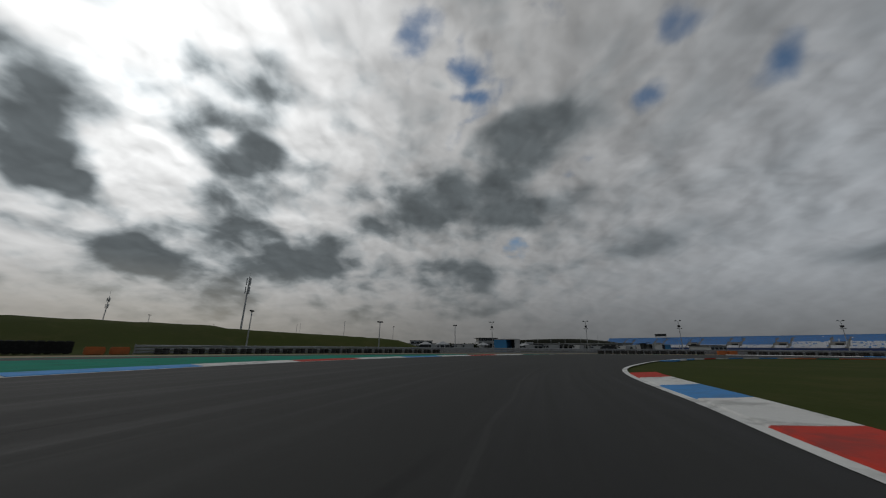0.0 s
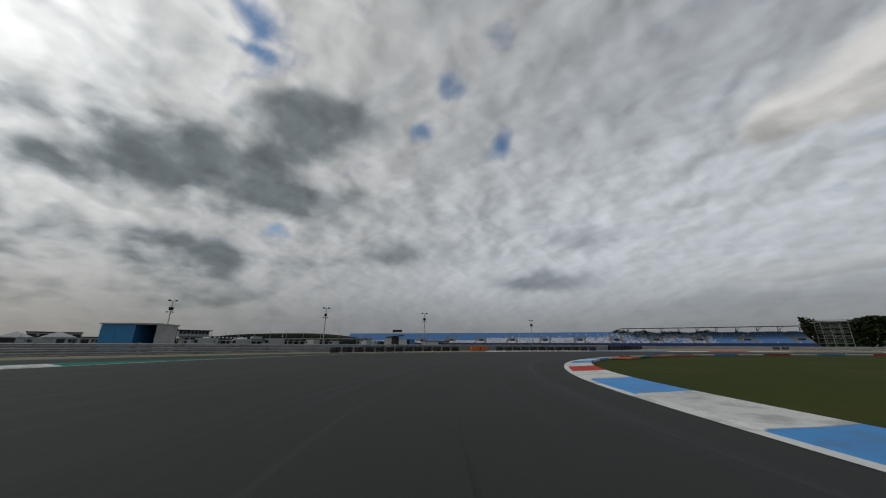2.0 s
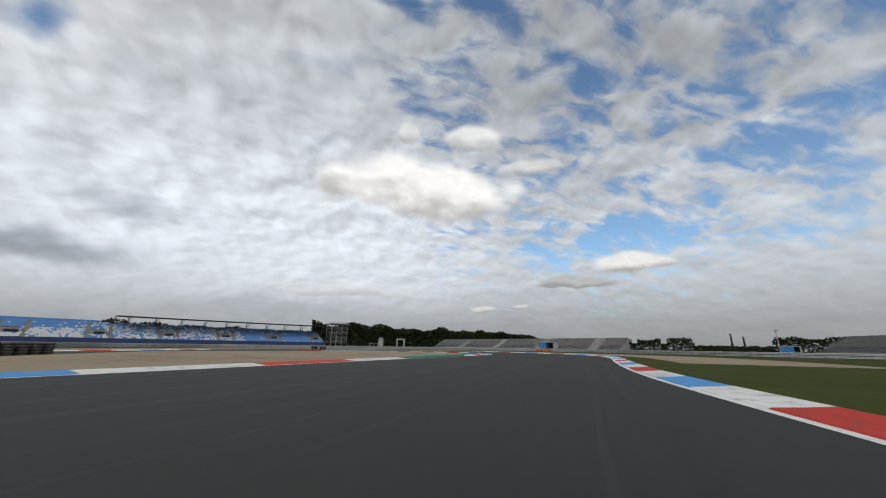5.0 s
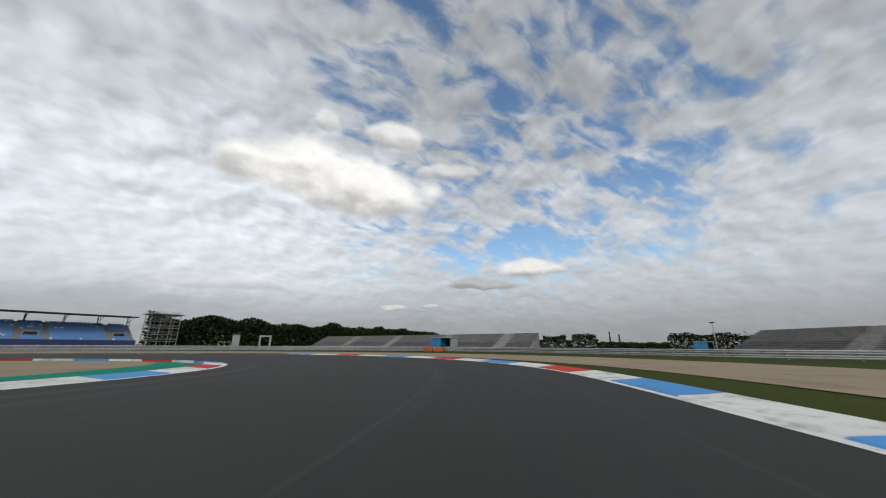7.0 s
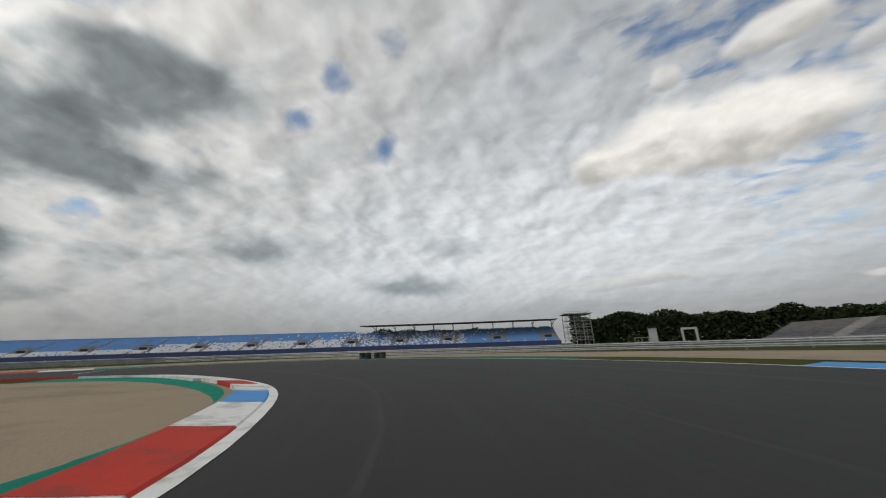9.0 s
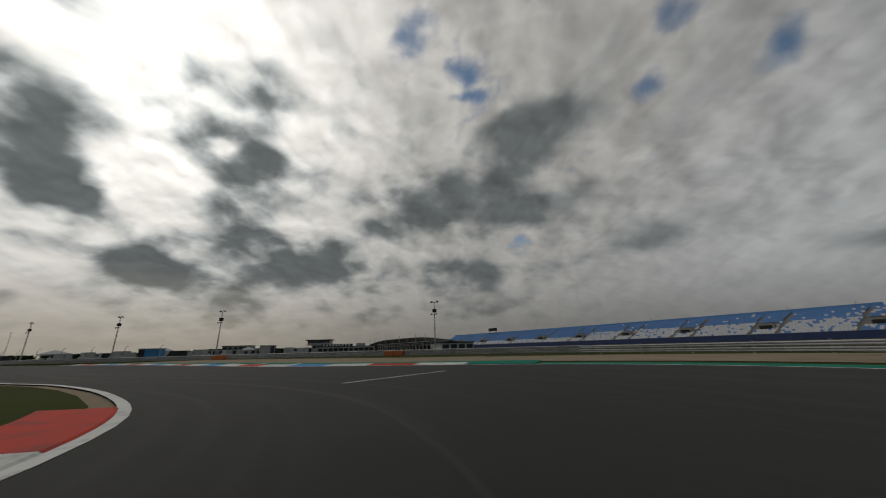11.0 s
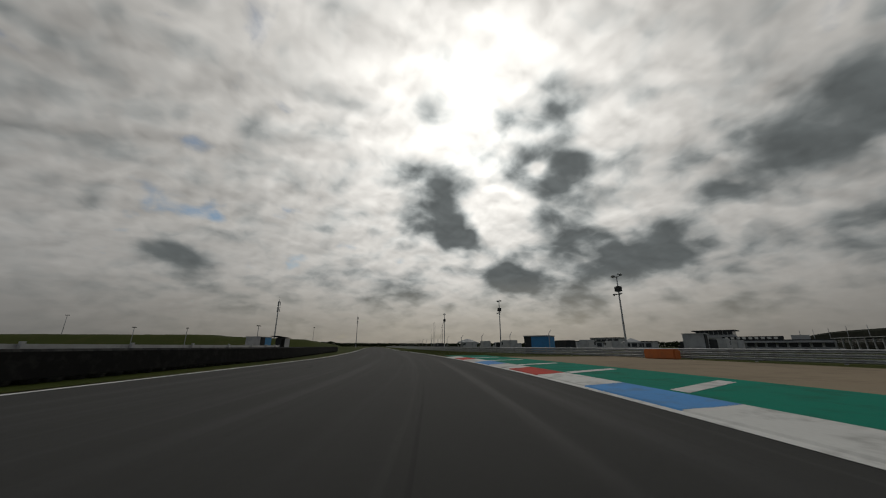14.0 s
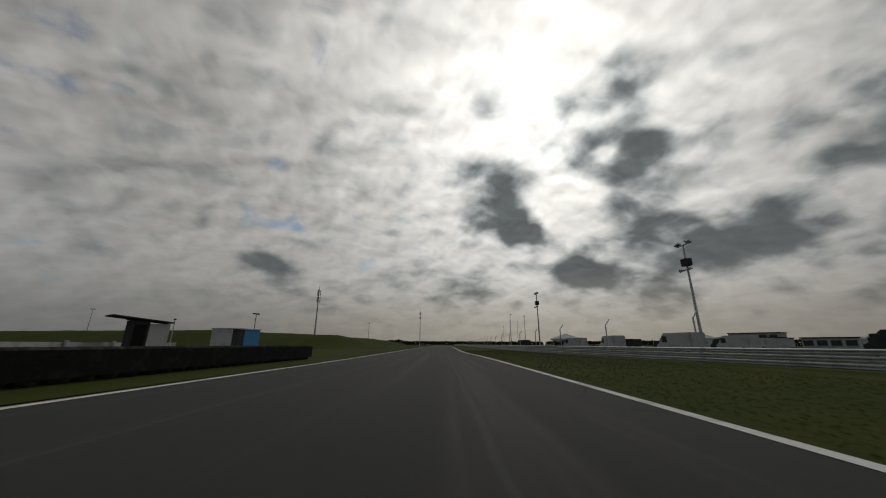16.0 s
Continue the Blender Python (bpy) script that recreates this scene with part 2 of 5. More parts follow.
def cumulus(sky, az, el, wide, high, tilt, dense, bright):
    """A bright heap cloud with a rounded top and a flat grey base."""
    c = direction(az, el)
    line = bent if high > 3 else slight
    east = Vector((math.sin(radians(az)), -math.cos(radians(az)), 0))
    north = east.cross(c)
    k = radians(tilt)
    u, v = east * math.cos(k) + north * math.sin(k), north * math.cos(k) - east * math.sin(k)
    x = g.vec("DOT_PRODUCT", line, tuple(u / math.sin(radians(wide))))
    y = g.vec("DOT_PRODUCT", line, tuple(v / math.sin(radians(high))))
    below = g.math("MULTIPLY", g.math("MINIMUM", y, 0.0), 1.5)
    y2 = g.math("ADD", g.math("MAXIMUM", y, 0.0), below)
    r = g.math("SQRT", g.math("MULTIPLY_ADD", x, x, g.math("MULTIPLY", y2, y2)))
    r = g.math("ADD", r, g.math("ADD", about(puffs, 0.45), about(round_, -0.40)))
    body = g.math("MULTIPLY", g.step(r, 1.28, 0.80, 0.0, dense), g.math("GREATER_THAN", g.vec("DOT_PRODUCT", way, tuple(c)), 0.5))
    tone = g.math("MULTIPLY", g.step(g.math("ADD", y, about(puffs, 1.6)), -0.55, 0.30, bright * 0.50, bright), g.math("ADD", 0.86, g.math("MULTIPLY", wisps, 0.28)))
    return g.mix(body, sky, g.vec("MULTIPLY", g.node("ShaderNodeCombineXYZ", {0: tone, 1: tone, 2: tone}).outputs[0], (1.0, 0.99, 0.965)))


sky = cumulus(sky, -98.8, 25.6, 15.8, 5.6, -4, 0.96, 0.95)
sky = cumulus(sky, -108.3, 34.3, 4.1, 2.1, 0, 0.8, 0.9)
sky = cumulus(sky, -95.9, 34.9, 1.8, 1.7, 0, 0.6, 0.82)
sky = cumulus(sky, -118.5, 29.2, 5, 1.4, 0, 0.6, 0.8)
sky = cumulus(sky, -132.8, 12.4, 5.7, 1.7, 0, 0.95, 0.82)
sky = cumulus(sky, -124.7, 9.9, 5, 1.1, 0, 0.75, 0.48)
sky = cumulus(sky, -109.8, 6.6, 2, 0.6, 0, 0.8, 0.95)
sky = cumulus(sky, -116.2, 6.6, 1.4, 0.5, 0, 0.7, 0.9)
sky = cumulus(sky, -85.7, 8.4, 11, 1.1, 0, 0.3, 0.8)
# murk along the horizon
haze = g.step(up, 0.0, 0.21, 0.8, 0.0)
low = g.math("ADD", 0.24, g.math("MULTIPLY", g.math("POWER", g.math("MAXIMUM", sunny, 0.0), 4.0), 0.90))
low = g.math("MULTIPLY", low, g.math("ADD", 0.6, g.math("MULTIPLY", cells, 0.8)))
sky = g.mix(haze, sky, g.vec("MULTIPLY", g.node("ShaderNodeCombineXYZ", {0: low, 1: low, 2: low}).outputs[0], g.mix(g.step(sunny, 0.2, 0.9), (0.97, 1.0, 1.02), (1.0, 0.915, 0.755))))
below = g.math("LESS_THAN", sep.outputs[2], -0.002)
sky = g.mix(below, sky, (0.05, 0.05, 0.045))
back = g.node("ShaderNodeBackground", {"Color": sky, "Strength": 1.0})
g.node("ShaderNodeOutputWorld", {"Surface": back.outputs[0]})

lamp = bpy.data.lights.new("sun", "SUN")
lamp.energy, lamp.angle, lamp.color = 0.35, radians(12), (1.0, 0.95, 0.88)
sun = new("sun", lamp)
sun.matrix_world = look(sun_way * 100, (0, 0, 0))


# ---- materials ----
def surface(name, colour, rough=0.85, spots=None, scale=1.0, fine_scale=40.0, vary=0.25, bump=0.3, metal=0.0, random_by=0.0, stretch=(1, 1, 1), island=False, gloss=0.3):
    """A procedural surface: broad patches, fine grain, bump and, if wanted, an uneven second colour."""
    m = bpy.data.materials.new(name)
    m.use_nodes = True
    q = Graph(m.node_tree)
    co = q.node("ShaderNodeTexCoord").outputs["Object"]
    co = q.vec("MULTIPLY", co, stretch)
    broad = q.noise(co, scale, 5.0, 0.6)
    grain = q.noise(co, fine_scale, 4.0, 0.65)
    f = q.math("ADD", q.math("MULTIPLY", q.math("SUBTRACT", broad, 0.5), 2 * vary), q.math("MULTIPLY", q.math("SUBTRACT", grain, 0.5), vary * 1.3))
    if random_by:
        rnd = q.node("ShaderNodeNewGeometry").outputs["Random Per Island"] if island else q.node("ShaderNodeObjectInfo").outputs["Random"]
        f = q.math("ADD", f, q.math("MULTIPLY", q.math("SUBTRACT", rnd, 0.5), 2 * random_by))
    col = colour
    base = q.mix(q.step(q.noise(co, scale * 2.7, 6.0, 0.7), 0.47, 0.66), colour, spots) if spots else q.mix(0.0, colour, colour)
    gain = q.math("MAXIMUM", q.math("ADD", f, 1.0), 0.05)
    tint = q.vec("SCALE", base, gain)
    bsdf = q.node("ShaderNodeBsdfPrincipled", {"Base Color": tint, "Metallic": metal, "Specular IOR Level": gloss,
                                               "Roughness": q.math("ADD", rough, q.math("MULTIPLY", q.math("SUBTRACT", broad, 0.5), 0.2), clamp=True)})
    if bump:
        b = q.node("ShaderNodeBump", {"Strength": bump, "Distance": 0.02, "Height": grain})
        q.tree.links.new(b.outputs[0], bsdf.inputs["Normal"])
    q.node("ShaderNodeOutputMaterial", {"Surface": bsdf.outputs[0]})
    return m


M = {
    "grass": surface("grass", (0.039, 0.050, 0.010), 0.95, (0.054, 0.057, 0.015), 0.08, 6.0, 0.30, 0.8, gloss=0.05),
    "gravel": surface("gravel", (0.275, 0.222, 0.160), 0.95, (0.220, 0.175, 0.125), 0.12, 14.0, 0.2, 0.9, gloss=0.05),
    "dark_roof": surface("dark_roof_felt", (0.022, 0.024, 0.018), 0.9, (0.034, 0.036, 0.026), 0.25, 12.0, 0.3, 0.4, gloss=0.05),
    "green": surface("green_paint", (0.003, 0.190, 0.130), 0.85, (0.008, 0.140, 0.095), 0.3, 25.0, 0.2, 0.3, gloss=0.06),
    "white": surface("white_paint", (0.60, 0.60, 0.58), 0.75, (0.38, 0.38, 0.365), 0.5, 20.0, 0.18, 0.2, random_by=0.10, gloss=0.12),
    "red": surface("red_paint", (0.46, 0.045, 0.03), 0.75, (0.30, 0.05, 0.04), 0.6, 20.0, 0.2, 0.2, random_by=0.10, gloss=0.1),
    "blue": surface("blue_paint", (0.075, 0.26, 0.56), 0.75, (0.09, 0.22, 0.42), 0.6, 20.0, 0.2, 0.2, random_by=0.10, gloss=0.1),
    "orange": surface("orange_paint", (0.46, 0.13, 0.035), 0.6, (0.36, 0.12, 0.04), 0.6, 20.0, 0.15, 0.1, random_by=0.08),
    "steel": surface("galvanised_steel", (0.36, 0.37, 0.38), 0.5, (0.28, 0.28, 0.29), 0.7, 18.0, 0.2, 0.1, 0.6),
    "dark": surface("black_rubber", (0.014, 0.014, 0.014), 0.9, (0.024, 0.024, 0.023), 1.2, 15.0, 0.35, 0.4, random_by=0.2, gloss=0.06),
    "worn": surface("worn_rubber", (0.045, 0.045, 0.044), 0.9, (0.075, 0.073, 0.068), 1.5, 15.0, 0.3, 0.4, random_by=0.35, gloss=0.08),
    "seat_blue": surface("blue_seats", (0.11, 0.26, 0.54), 0.5, (0.13, 0.28, 0.55), 0.4, 9.0, 0.15, 0.1, random_by=0.12),
    "seat_white": surface("white_seats", (0.62, 0.63, 0.66), 0.5, None, 0.4, 9.0, 0.1, 0.1, random_by=0.08),
    "concrete": surface("concrete", (0.30, 0.29, 0.27), 0.9, (0.23, 0.22, 0.21), 0.35, 12.0, 0.18, 0.3),
    "banner": surface("navy_banner", (0.035, 0.055, 0.15), 0.5, (0.05, 0.07, 0.16), 0.3, 9.0, 0.2, 0.05),
    "plaster": surface("white_cladding", (0.36, 0.37, 0.38), 0.7, (0.28, 0.29, 0.30), 0.3, 8.0, 0.1, 0.1),
    "roof": surface("dark_roof", (0.035, 0.038, 0.04), 0.9, (0.05, 0.05, 0.05), 0.3, 8.0, 0.2, 0.1, gloss=0.08),
    "leaf": surface("leaves", (0.026, 0.036, 0.015), 0.9, (0.034, 0.040, 0.016), 0.3, 3.0, 0.3, 0.4, random_by=0.25, island=True, gloss=0.08),
    "blade": surface("grass_blades", (0.060, 0.074, 0.016), 0.95, (0.080, 0.078, 0.024), 0.15, 9.0, 0.25, 0.0, random_by=0.35, island=True, gloss=0.05),
    "bark": surface("bark", (0.07, 0.055, 0.04), 0.95, None, 2.0, 20.0, 0.3, 0.6),
    "cabin_blue": surface("blue_cabin", (0.035, 0.20, 0.42), 0.55, (0.04, 0.17, 0.36), 0.6, 9.0, 0.12, 0.1),
    "greystand": surface("weathered_bench", (0.27, 0.265, 0.26), 0.8, (0.20, 0.195, 0.19), 0.25, 9.0, 0.22, 0.2, random_by=0.12),
    "glass": surface("tinted_glass", (0.03, 0.035, 0.04), 0.12, None, 0.5, 5.0, 0.1, 0.0),
}


# ---- mesh helpers ----
def part(name, bm, material, parent=None, label=""):
    me = bpy.data.meshes.new(name)
    bm.normal_update()
    bm.to_mesh(me)
    bm.free()
    me.materials.append(M[material])
    ob = new(name, me)
    if parent:
        ob.parent = parent
    return tagged(ob, label)


def thing(name, label, category, group="", kind="", at=(0, 0, 0), turn=0):
    ob = new(name)
    ob.empty_display_size = 0.2
    ob.matrix_world = pose(*at, 0, 0, turn)
    return tagged(ob, label, category, group, kind)


def box(bm, x0, y0, z0, x1, y1, z1, m=None):
    co = [(x, y, z) for z in (z0, z1) for y in (y0, y1) for x in (x0, x1)]
    vs = [bm.verts.new(m @ Vector(c) if m else c) for c in co]
    for f in ((0, 2, 3, 1), (4, 5, 7, 6), (0, 1, 5, 4), (2, 6, 7, 3), (0, 4, 6, 2), (1, 3, 7, 5)):
        bm.faces.new([vs[i] for i in f])


def boxes(*dims):
    bm = bmesh.new()
    for d in dims:
        box(bm, *d)
    return bm


def rod(bm, a, b, r0, r1=None, n=8):
    """A round bar from a to b."""
    a, b = Vector(a), Vector(b)
    r1 = r0 if r1 is None else r1
    q = (b - a).to_track_quat("Z", "Y")
    rings = []
    for p, r in ((a, r0), (b, r1)):
        rings.append([bm.verts.new(p + q @ Vector((r * math.cos(2 * math.pi * k / n), r * math.sin(2 * math.pi * k / n), 0))) for k in range(n)])
    for k in range(n):
        bm.faces.new((rings[0][k], rings[0][(k + 1) % n], rings[1][(k + 1) % n], rings[1][k]))
    bm.faces.new(rings[0][::-1])
    bm.faces.new(rings[1])


def curve(points, step):
    """A smooth line through 2D points, sampled about every step metres."""
    pts = [Vector(p) for p in points]
    pts = [2 * pts[0] - pts[1], *pts, 2 * pts[-1] - pts[-2]]
    out = []
    for i in range(1, len(pts) - 2):
        a, b, c, d = pts[i - 1:i + 3]
        n = max(1, round((c - b).length / step))
        for k in range(n):
            t = k / n
            out.append(0.5 * (2 * b + (c - a) * t + (2 * a - 5 * b + 4 * c - d) * t * t + (3 * b - a - 3 * c + d) * t ** 3))
    out.append(pts[-2])
    return out


def sides(line):
    """For each point of a 2D line, the unit vector to its left."""
    out = []
    for i in range(len(line)):
        d = (line[min(i + 1, len(line) - 1)] - line[max(i - 1, 0)]).normalized()
        out.append(Vector((-d.y, d.x)))
    return out


def shifted(line, off):
    return [p + s * off for p, s in zip(line, sides(line))]


def ribbon(bm, left, right, z, rows=1):
    """A strip between two lines of equal length."""
    grid = [[bm.verts.new((*(a.lerp(b, k / rows)), z)) for k in range(rows + 1)] for a, b in zip(left, right)]
    for p, q in zip(grid, grid[1:]):
        for k in range(rows):
            bm.faces.new((p[k], p[k + 1], q[k + 1], q[k]))


def road_map(ob, left, right):
    """Gives a strip its across and along coordinates, in metres, as a UV map."""
    mid = [a.lerp(b, 0.5) for a, b in zip(left, right)]
    dist = lengths(mid)
    wide = [(b - a).length for a, b in zip(left, right)]
    per = len(ob.data.vertices) // len(mid)
    uv = ob.data.uv_layers.new(name="UVMap")
    for loop in ob.data.loops:
        i, k = divmod(loop.vertex_index, per)
        uv.data[loop.index].uv = ((k / (per - 1) - 0.5) * wide[i], dist[i])


def lengths(line):
    s = [0.0]
    for a, b in zip(line, line[1:]):
        s.append(s[-1] + (b - a).length)
    return s


def along(line, s):
    """Point and heading at the distance s along a line."""
    ls = lengths(line)
    for i in range(len(line) - 1):
        if s <= ls[i + 1] or i == len(line) - 2:
            d = line[i + 1] - line[i]
            return line[i] + d * ((s - ls[i]) / max(d.length, 1e-6)), math.degrees(math.atan2(d.y, d.x))


def resample(line, step):
    total = lengths(line)[-1]
    n = max(2, round(total / step))
    return [along(line, total * k / n)[0] for k in range(n + 1)]


# ---- ground ----
def mound(x, y):
    """Height of the grass banks."""
    h = 0.0
    for (ax, ay, ha), (bx, by, hb), w in BANKS:
        dx, dy = bx - ax, by - ay
        t = max(0.0, min(1.0, ((x - ax) * dx + (y - ay) * dy) / (dx * dx + dy * dy)))
        d = math.hypot(x - ax - t * dx, y - ay - t * dy)
        top = ha + (hb - ha) * t
        k = max(0.0, 1 - d / w)
        h = max(h, top * min(1.0, k * 1.6) ** 1.0 * (1 if k > 0 else 0))
    return h


BANKS = [((-130, 112, 4.4), (-14, 86, 4.4), 20), ((-14, 86, 4.4), (57, 52, 4.4), 20), ((57, 52, 4.4), (84, 24, 2.9), 15), ((84, 24, 2.9), (95, 15.5, 0.6), 9),
         ((72, 44, 3.0), (92, 110, 3.6), 20), ((92, 110, 3.6), (112, 200, 3), 24)]



def spread(lo, hi, fine, coarse, inner_lo, inner_hi):
    out, v = [], lo
    while v < hi:
        out.append(v)
        gap = 0 if inner_lo <= v <= inner_hi else min(abs(v - inner_lo), abs(v - inner_hi))
        v += min(coarse, fine + gap * 0.12)
    return out + [hi]


def build_ground():
    xs = spread(-3000, 3000, 3.0, 250, -140, 200)
    ys = spread(-3000, 3000, 3.0, 250, -60, 230)
    bm = bmesh.new()
    grid = [[bm.verts.new((x, y, mound(x, y) - 0.06 + (0.18 * noise.noise((x * 0.07, y * 0.07, 3.0)) if mound(x, y) > 0.5 else 0))) for x in xs] for y in ys]
    for j in range(len(ys) - 1):
        for i in range(len(xs) - 1):
            bm.faces.new((grid[j][i], grid[j][i + 1], grid[j + 1][i + 1], grid[j + 1][i]))
    ob = part("ground", bm, "grass")
    for f in ob.data.polygons:
        f.use_smooth = True
    return tagged(ob, "mown olive green grass with low grass banks", "ground", kind="structure")


build_ground()

# edges of the road, in the direction of travel
FIRST_BEND = [
    ((-60, 2), (-60, -13)), ((-25, 5), (-25, -9)), ((0, 9.5), (0, -6.3)), ((15, 9.0), (11, -7.7)), ((28, 6.0), (20, -9.9)),
    ((40, 0.8), (28, -14)), ((51, -6.0), (35, -18.5)), ((60, -14.6), (41, -23.5)), ((67.2, -25), (46, -30)), ((70, -36), (49, -37)),
    ((70.8, -46), (50.3, -44)), ((69, -56.5), (50, -51)), ((64, -65), (48, -57.5)), ((58, -72), (45, -63.5)),
]
SECOND_BEND = [
    ((52, -79.5), (40.5, -71)), ((45.5, -87.5), (34, -80)), ((40, -94), (27.5, -88.5)), ((35.5, -100), (22.5, -97)), ((34, -105), (21, -105)),
    ((35, -109.5), (22.5, -113.5)), ((38.5, -112.9), (27, -121.5)), ((43, -115.4), (34, -128)), ((49, -116.5), (44, -132.5)), ((54.0, -116.4), (55, -134)),
    ((58.6, -113.9), (65, -130.5)), ((61.9, -109.5), (71, -124)), ((64.5, -104.0), (73.5, -115)), ((66, -98.5), (75.5, -105)),
]
STRAIGHT = [
    ((70.5, -88.5), (80, -95)), ((76.5, -75.5), (86, -82)), ((82.5, -61.5), (91.5, -66)), ((86.5, -49), (96, -50)), ((91, -34), (100.5, -33)),
    ((96.8, -13), (105.5, -13)), ((110, 35), (119, 33)), ((140, 140), (149, 138)), ((190, 320), (199, 318)),
]
EDGES = FIRST_BEND + SECOND_BEND + STRAIGHT


def paired(points_a, points_b, n):
    """Both edges smoothed with the same number of samples per span."""
    lines = []
    for pts in (points_a, points_b):
        p = [Vector(v) for v in pts]
        p = [2 * p[0] - p[1], *p, 2 * p[-1] - p[-2]]
        out = []
        for i in range(1, len(p) - 2):
            a, b, c, d = p[i - 1:i + 3]
            for k in range(n):
                t = k / n
                out.append(0.5 * (2 * b + (c - a) * t + (2 * a - 5 * b + 4 * c - d) * t * t + (3 * b - a - 3 * c + d) * t ** 3))
        out.append(p[-2])
        lines.append(out)
    return lines


SPAN = 8
LEFT, RIGHT = paired([e[0] for e in EDGES], [e[1] for e in EDGES], SPAN)


def stretch_of(line, a, b):
    """The piece of an edge between two numbered stations."""
    return line[round(a * SPAN):round(b * SPAN) + 1]


def tarmac():
    """Racing asphalt: aggregate grain, dark rubber lines along the way, repaired patches, paving joints."""
    m = bpy.data.materials.new("asphalt")
    m.use_nodes = True
    q = Graph(m.node_tree)
    tc = q.node("ShaderNodeTexCoord")
    co, uv = tc.outputs["Object"], tc.outputs["UV"]
    streak = q.noise(q.vec("MULTIPLY", uv, (1.6, 0.022, 1.0)), 1.0, 5.0, 0.6)
    rubber = q.step(streak, 0.46, 0.68)
    skid = q.step(q.noise(q.vec("ADD", q.vec("MULTIPLY", uv, (5.5, 0.035, 1.0)), (9.0, 4.0, 0.0)), 1.0, 3.0, 0.5), 0.66, 0.72, 0.0, 0.55)
    patch = q.noise(co, 0.05, 5.0, 0.6)
    blotch = q.noise(co, 0.55, 5.0, 0.6)
    grain = q.noise(co, 45.0, 3.0, 0.7)
    speck = q.noise(co, 9.0, 4.0, 0.7)
    wander = q.vec("SCALE", q.vec("SUBTRACT", q.node("ShaderNodeTexNoise", {"Vector": co, "Scale": 0.3}).outputs["Color"], (0.5, 0.5, 0.5)), 0.25)
    where = q.node("ShaderNodeSeparateXYZ", {0: q.vec("ADD", uv, wander)})
    across, ahead = where.outputs[0], where.outputs[1]
    joint = q.math("MULTIPLY", q.step(q.math("ABSOLUTE", q.math("SUBTRACT", q.math("PINGPONG", across, 3.6), 1.9)), 0.06, 0.02), 0.40)
    seam = q.math("MULTIPLY", q.step(q.math("ABSOLUTE", q.math("SUBTRACT", q.math("PINGPONG", ahead, 23.0), 11.0)), 0.05, 0.015), 0.6)
    crack = q.node("ShaderNodeTexVoronoi", {"Vector": q.vec("ADD", co, q.vec("SCALE", wander, 3.0)), "Scale": 0.16}, feature="DISTANCE_TO_EDGE").outputs["Distance"]
    crack = q.math("MULTIPLY", q.step(crack, 0.010, 0.003), q.step(patch, 0.52, 0.60, 0.0, 0.6))
    col = q.mix(rubber, (0.027, 0.0272, 0.0258), (0.0175, 0.0175, 0.0172))
    col = q.mix(joint, col, (0.044, 0.044, 0.042))
    col = q.mix(q.math("MAXIMUM", q.math("MAXIMUM", seam, crack), skid), col, (0.010, 0.010, 0.010))
    gain = q.math("ADD", 0.32, q.math("ADD", q.math("MULTIPLY", patch, 0.5), q.math("ADD", q.math("MULTIPLY", grain, 0.32), q.math("ADD", q.math("MULTIPLY", speck, 0.3), q.math("MULTIPLY", blotch, 0.24)))))
    rough = q.math("SUBTRACT", 0.86, q.math("MULTIPLY", rubber, 0.14))
    b = q.node("ShaderNodeBump", {"Strength": 0.35, "Distance": 0.01, "Height": grain})
    bsdf = q.node("ShaderNodeBsdfPrincipled", {"Base Color": q.vec("SCALE", col, gain), "Roughness": rough, "Specular IOR Level": 0.25, "Normal": b.outputs[0]})
    q.node("ShaderNodeOutputMaterial", {"Surface": bsdf.outputs[0]})
    return m


bm = bmesh.new()
ribbon(bm, LEFT, RIGHT, 0.0, 4)
M["asphalt"] = tarmac()
road = part("road", bm, "asphalt")
road_map(road, LEFT, RIGHT)
tagged(road, "dark grey asphalt of a racing circuit", "road", kind="structure")


def strip(name, label, material, line, off0, off1, z, category):
    bm = bmesh.new()
    even = sides(line)
    for _ in range(3):
        even = [(even[max(i - 1, 0)] + even[i] + even[min(i + 1, len(even) - 1)]).normalized() for i in range(len(even))]
    ribbon(bm, [p + s * off0 for p, s in zip(line, even)], [p + s * off1 for p, s in zip(line, even)], z, 2)
    return tagged(part(name, bm, material), label, category, kind="structure")

# ---- painted strips, gravel ----
A_OUT = stretch_of(LEFT, 1, 16.5)
outer = stretch_of(LEFT, 0.5, 14.6)
outward = sides(outer)
station = [0.5 + k / SPAN for k in range(len(outer))]


def fade(v, *stops):
    """Straight steps between (station, width) pairs."""
    for (a, wa), (b, wb) in zip(stops, stops[1:]):
        if v <= b:
            return wa + (wb - wa) * max(0.0, (v - a) / (b - a))
    return stops[-1][1]


def outer_strip(name, label, material, inner, outer_w, z, category):
    """A strip outside the first bend whose width changes along the way."""
    bm = bmesh.new()
    ribbon(bm, [p + s * inner(v) for p, s, v in zip(outer, outward, station)], [p + s * outer_w(v) for p, s, v in zip(outer, outward, station)], z, 4)
    return tagged(part(name, bm, material), label, category, kind="structure")


def paved(v):
    return fade(v, (0, 36), (1, 34), (2, 28), (3, 22), (4, 17.5), (5, 14.5), (6, 11.5), (7.2, 7.2), (8.5, 3.4), (9.6, 1.4), (14.6, 1.4))


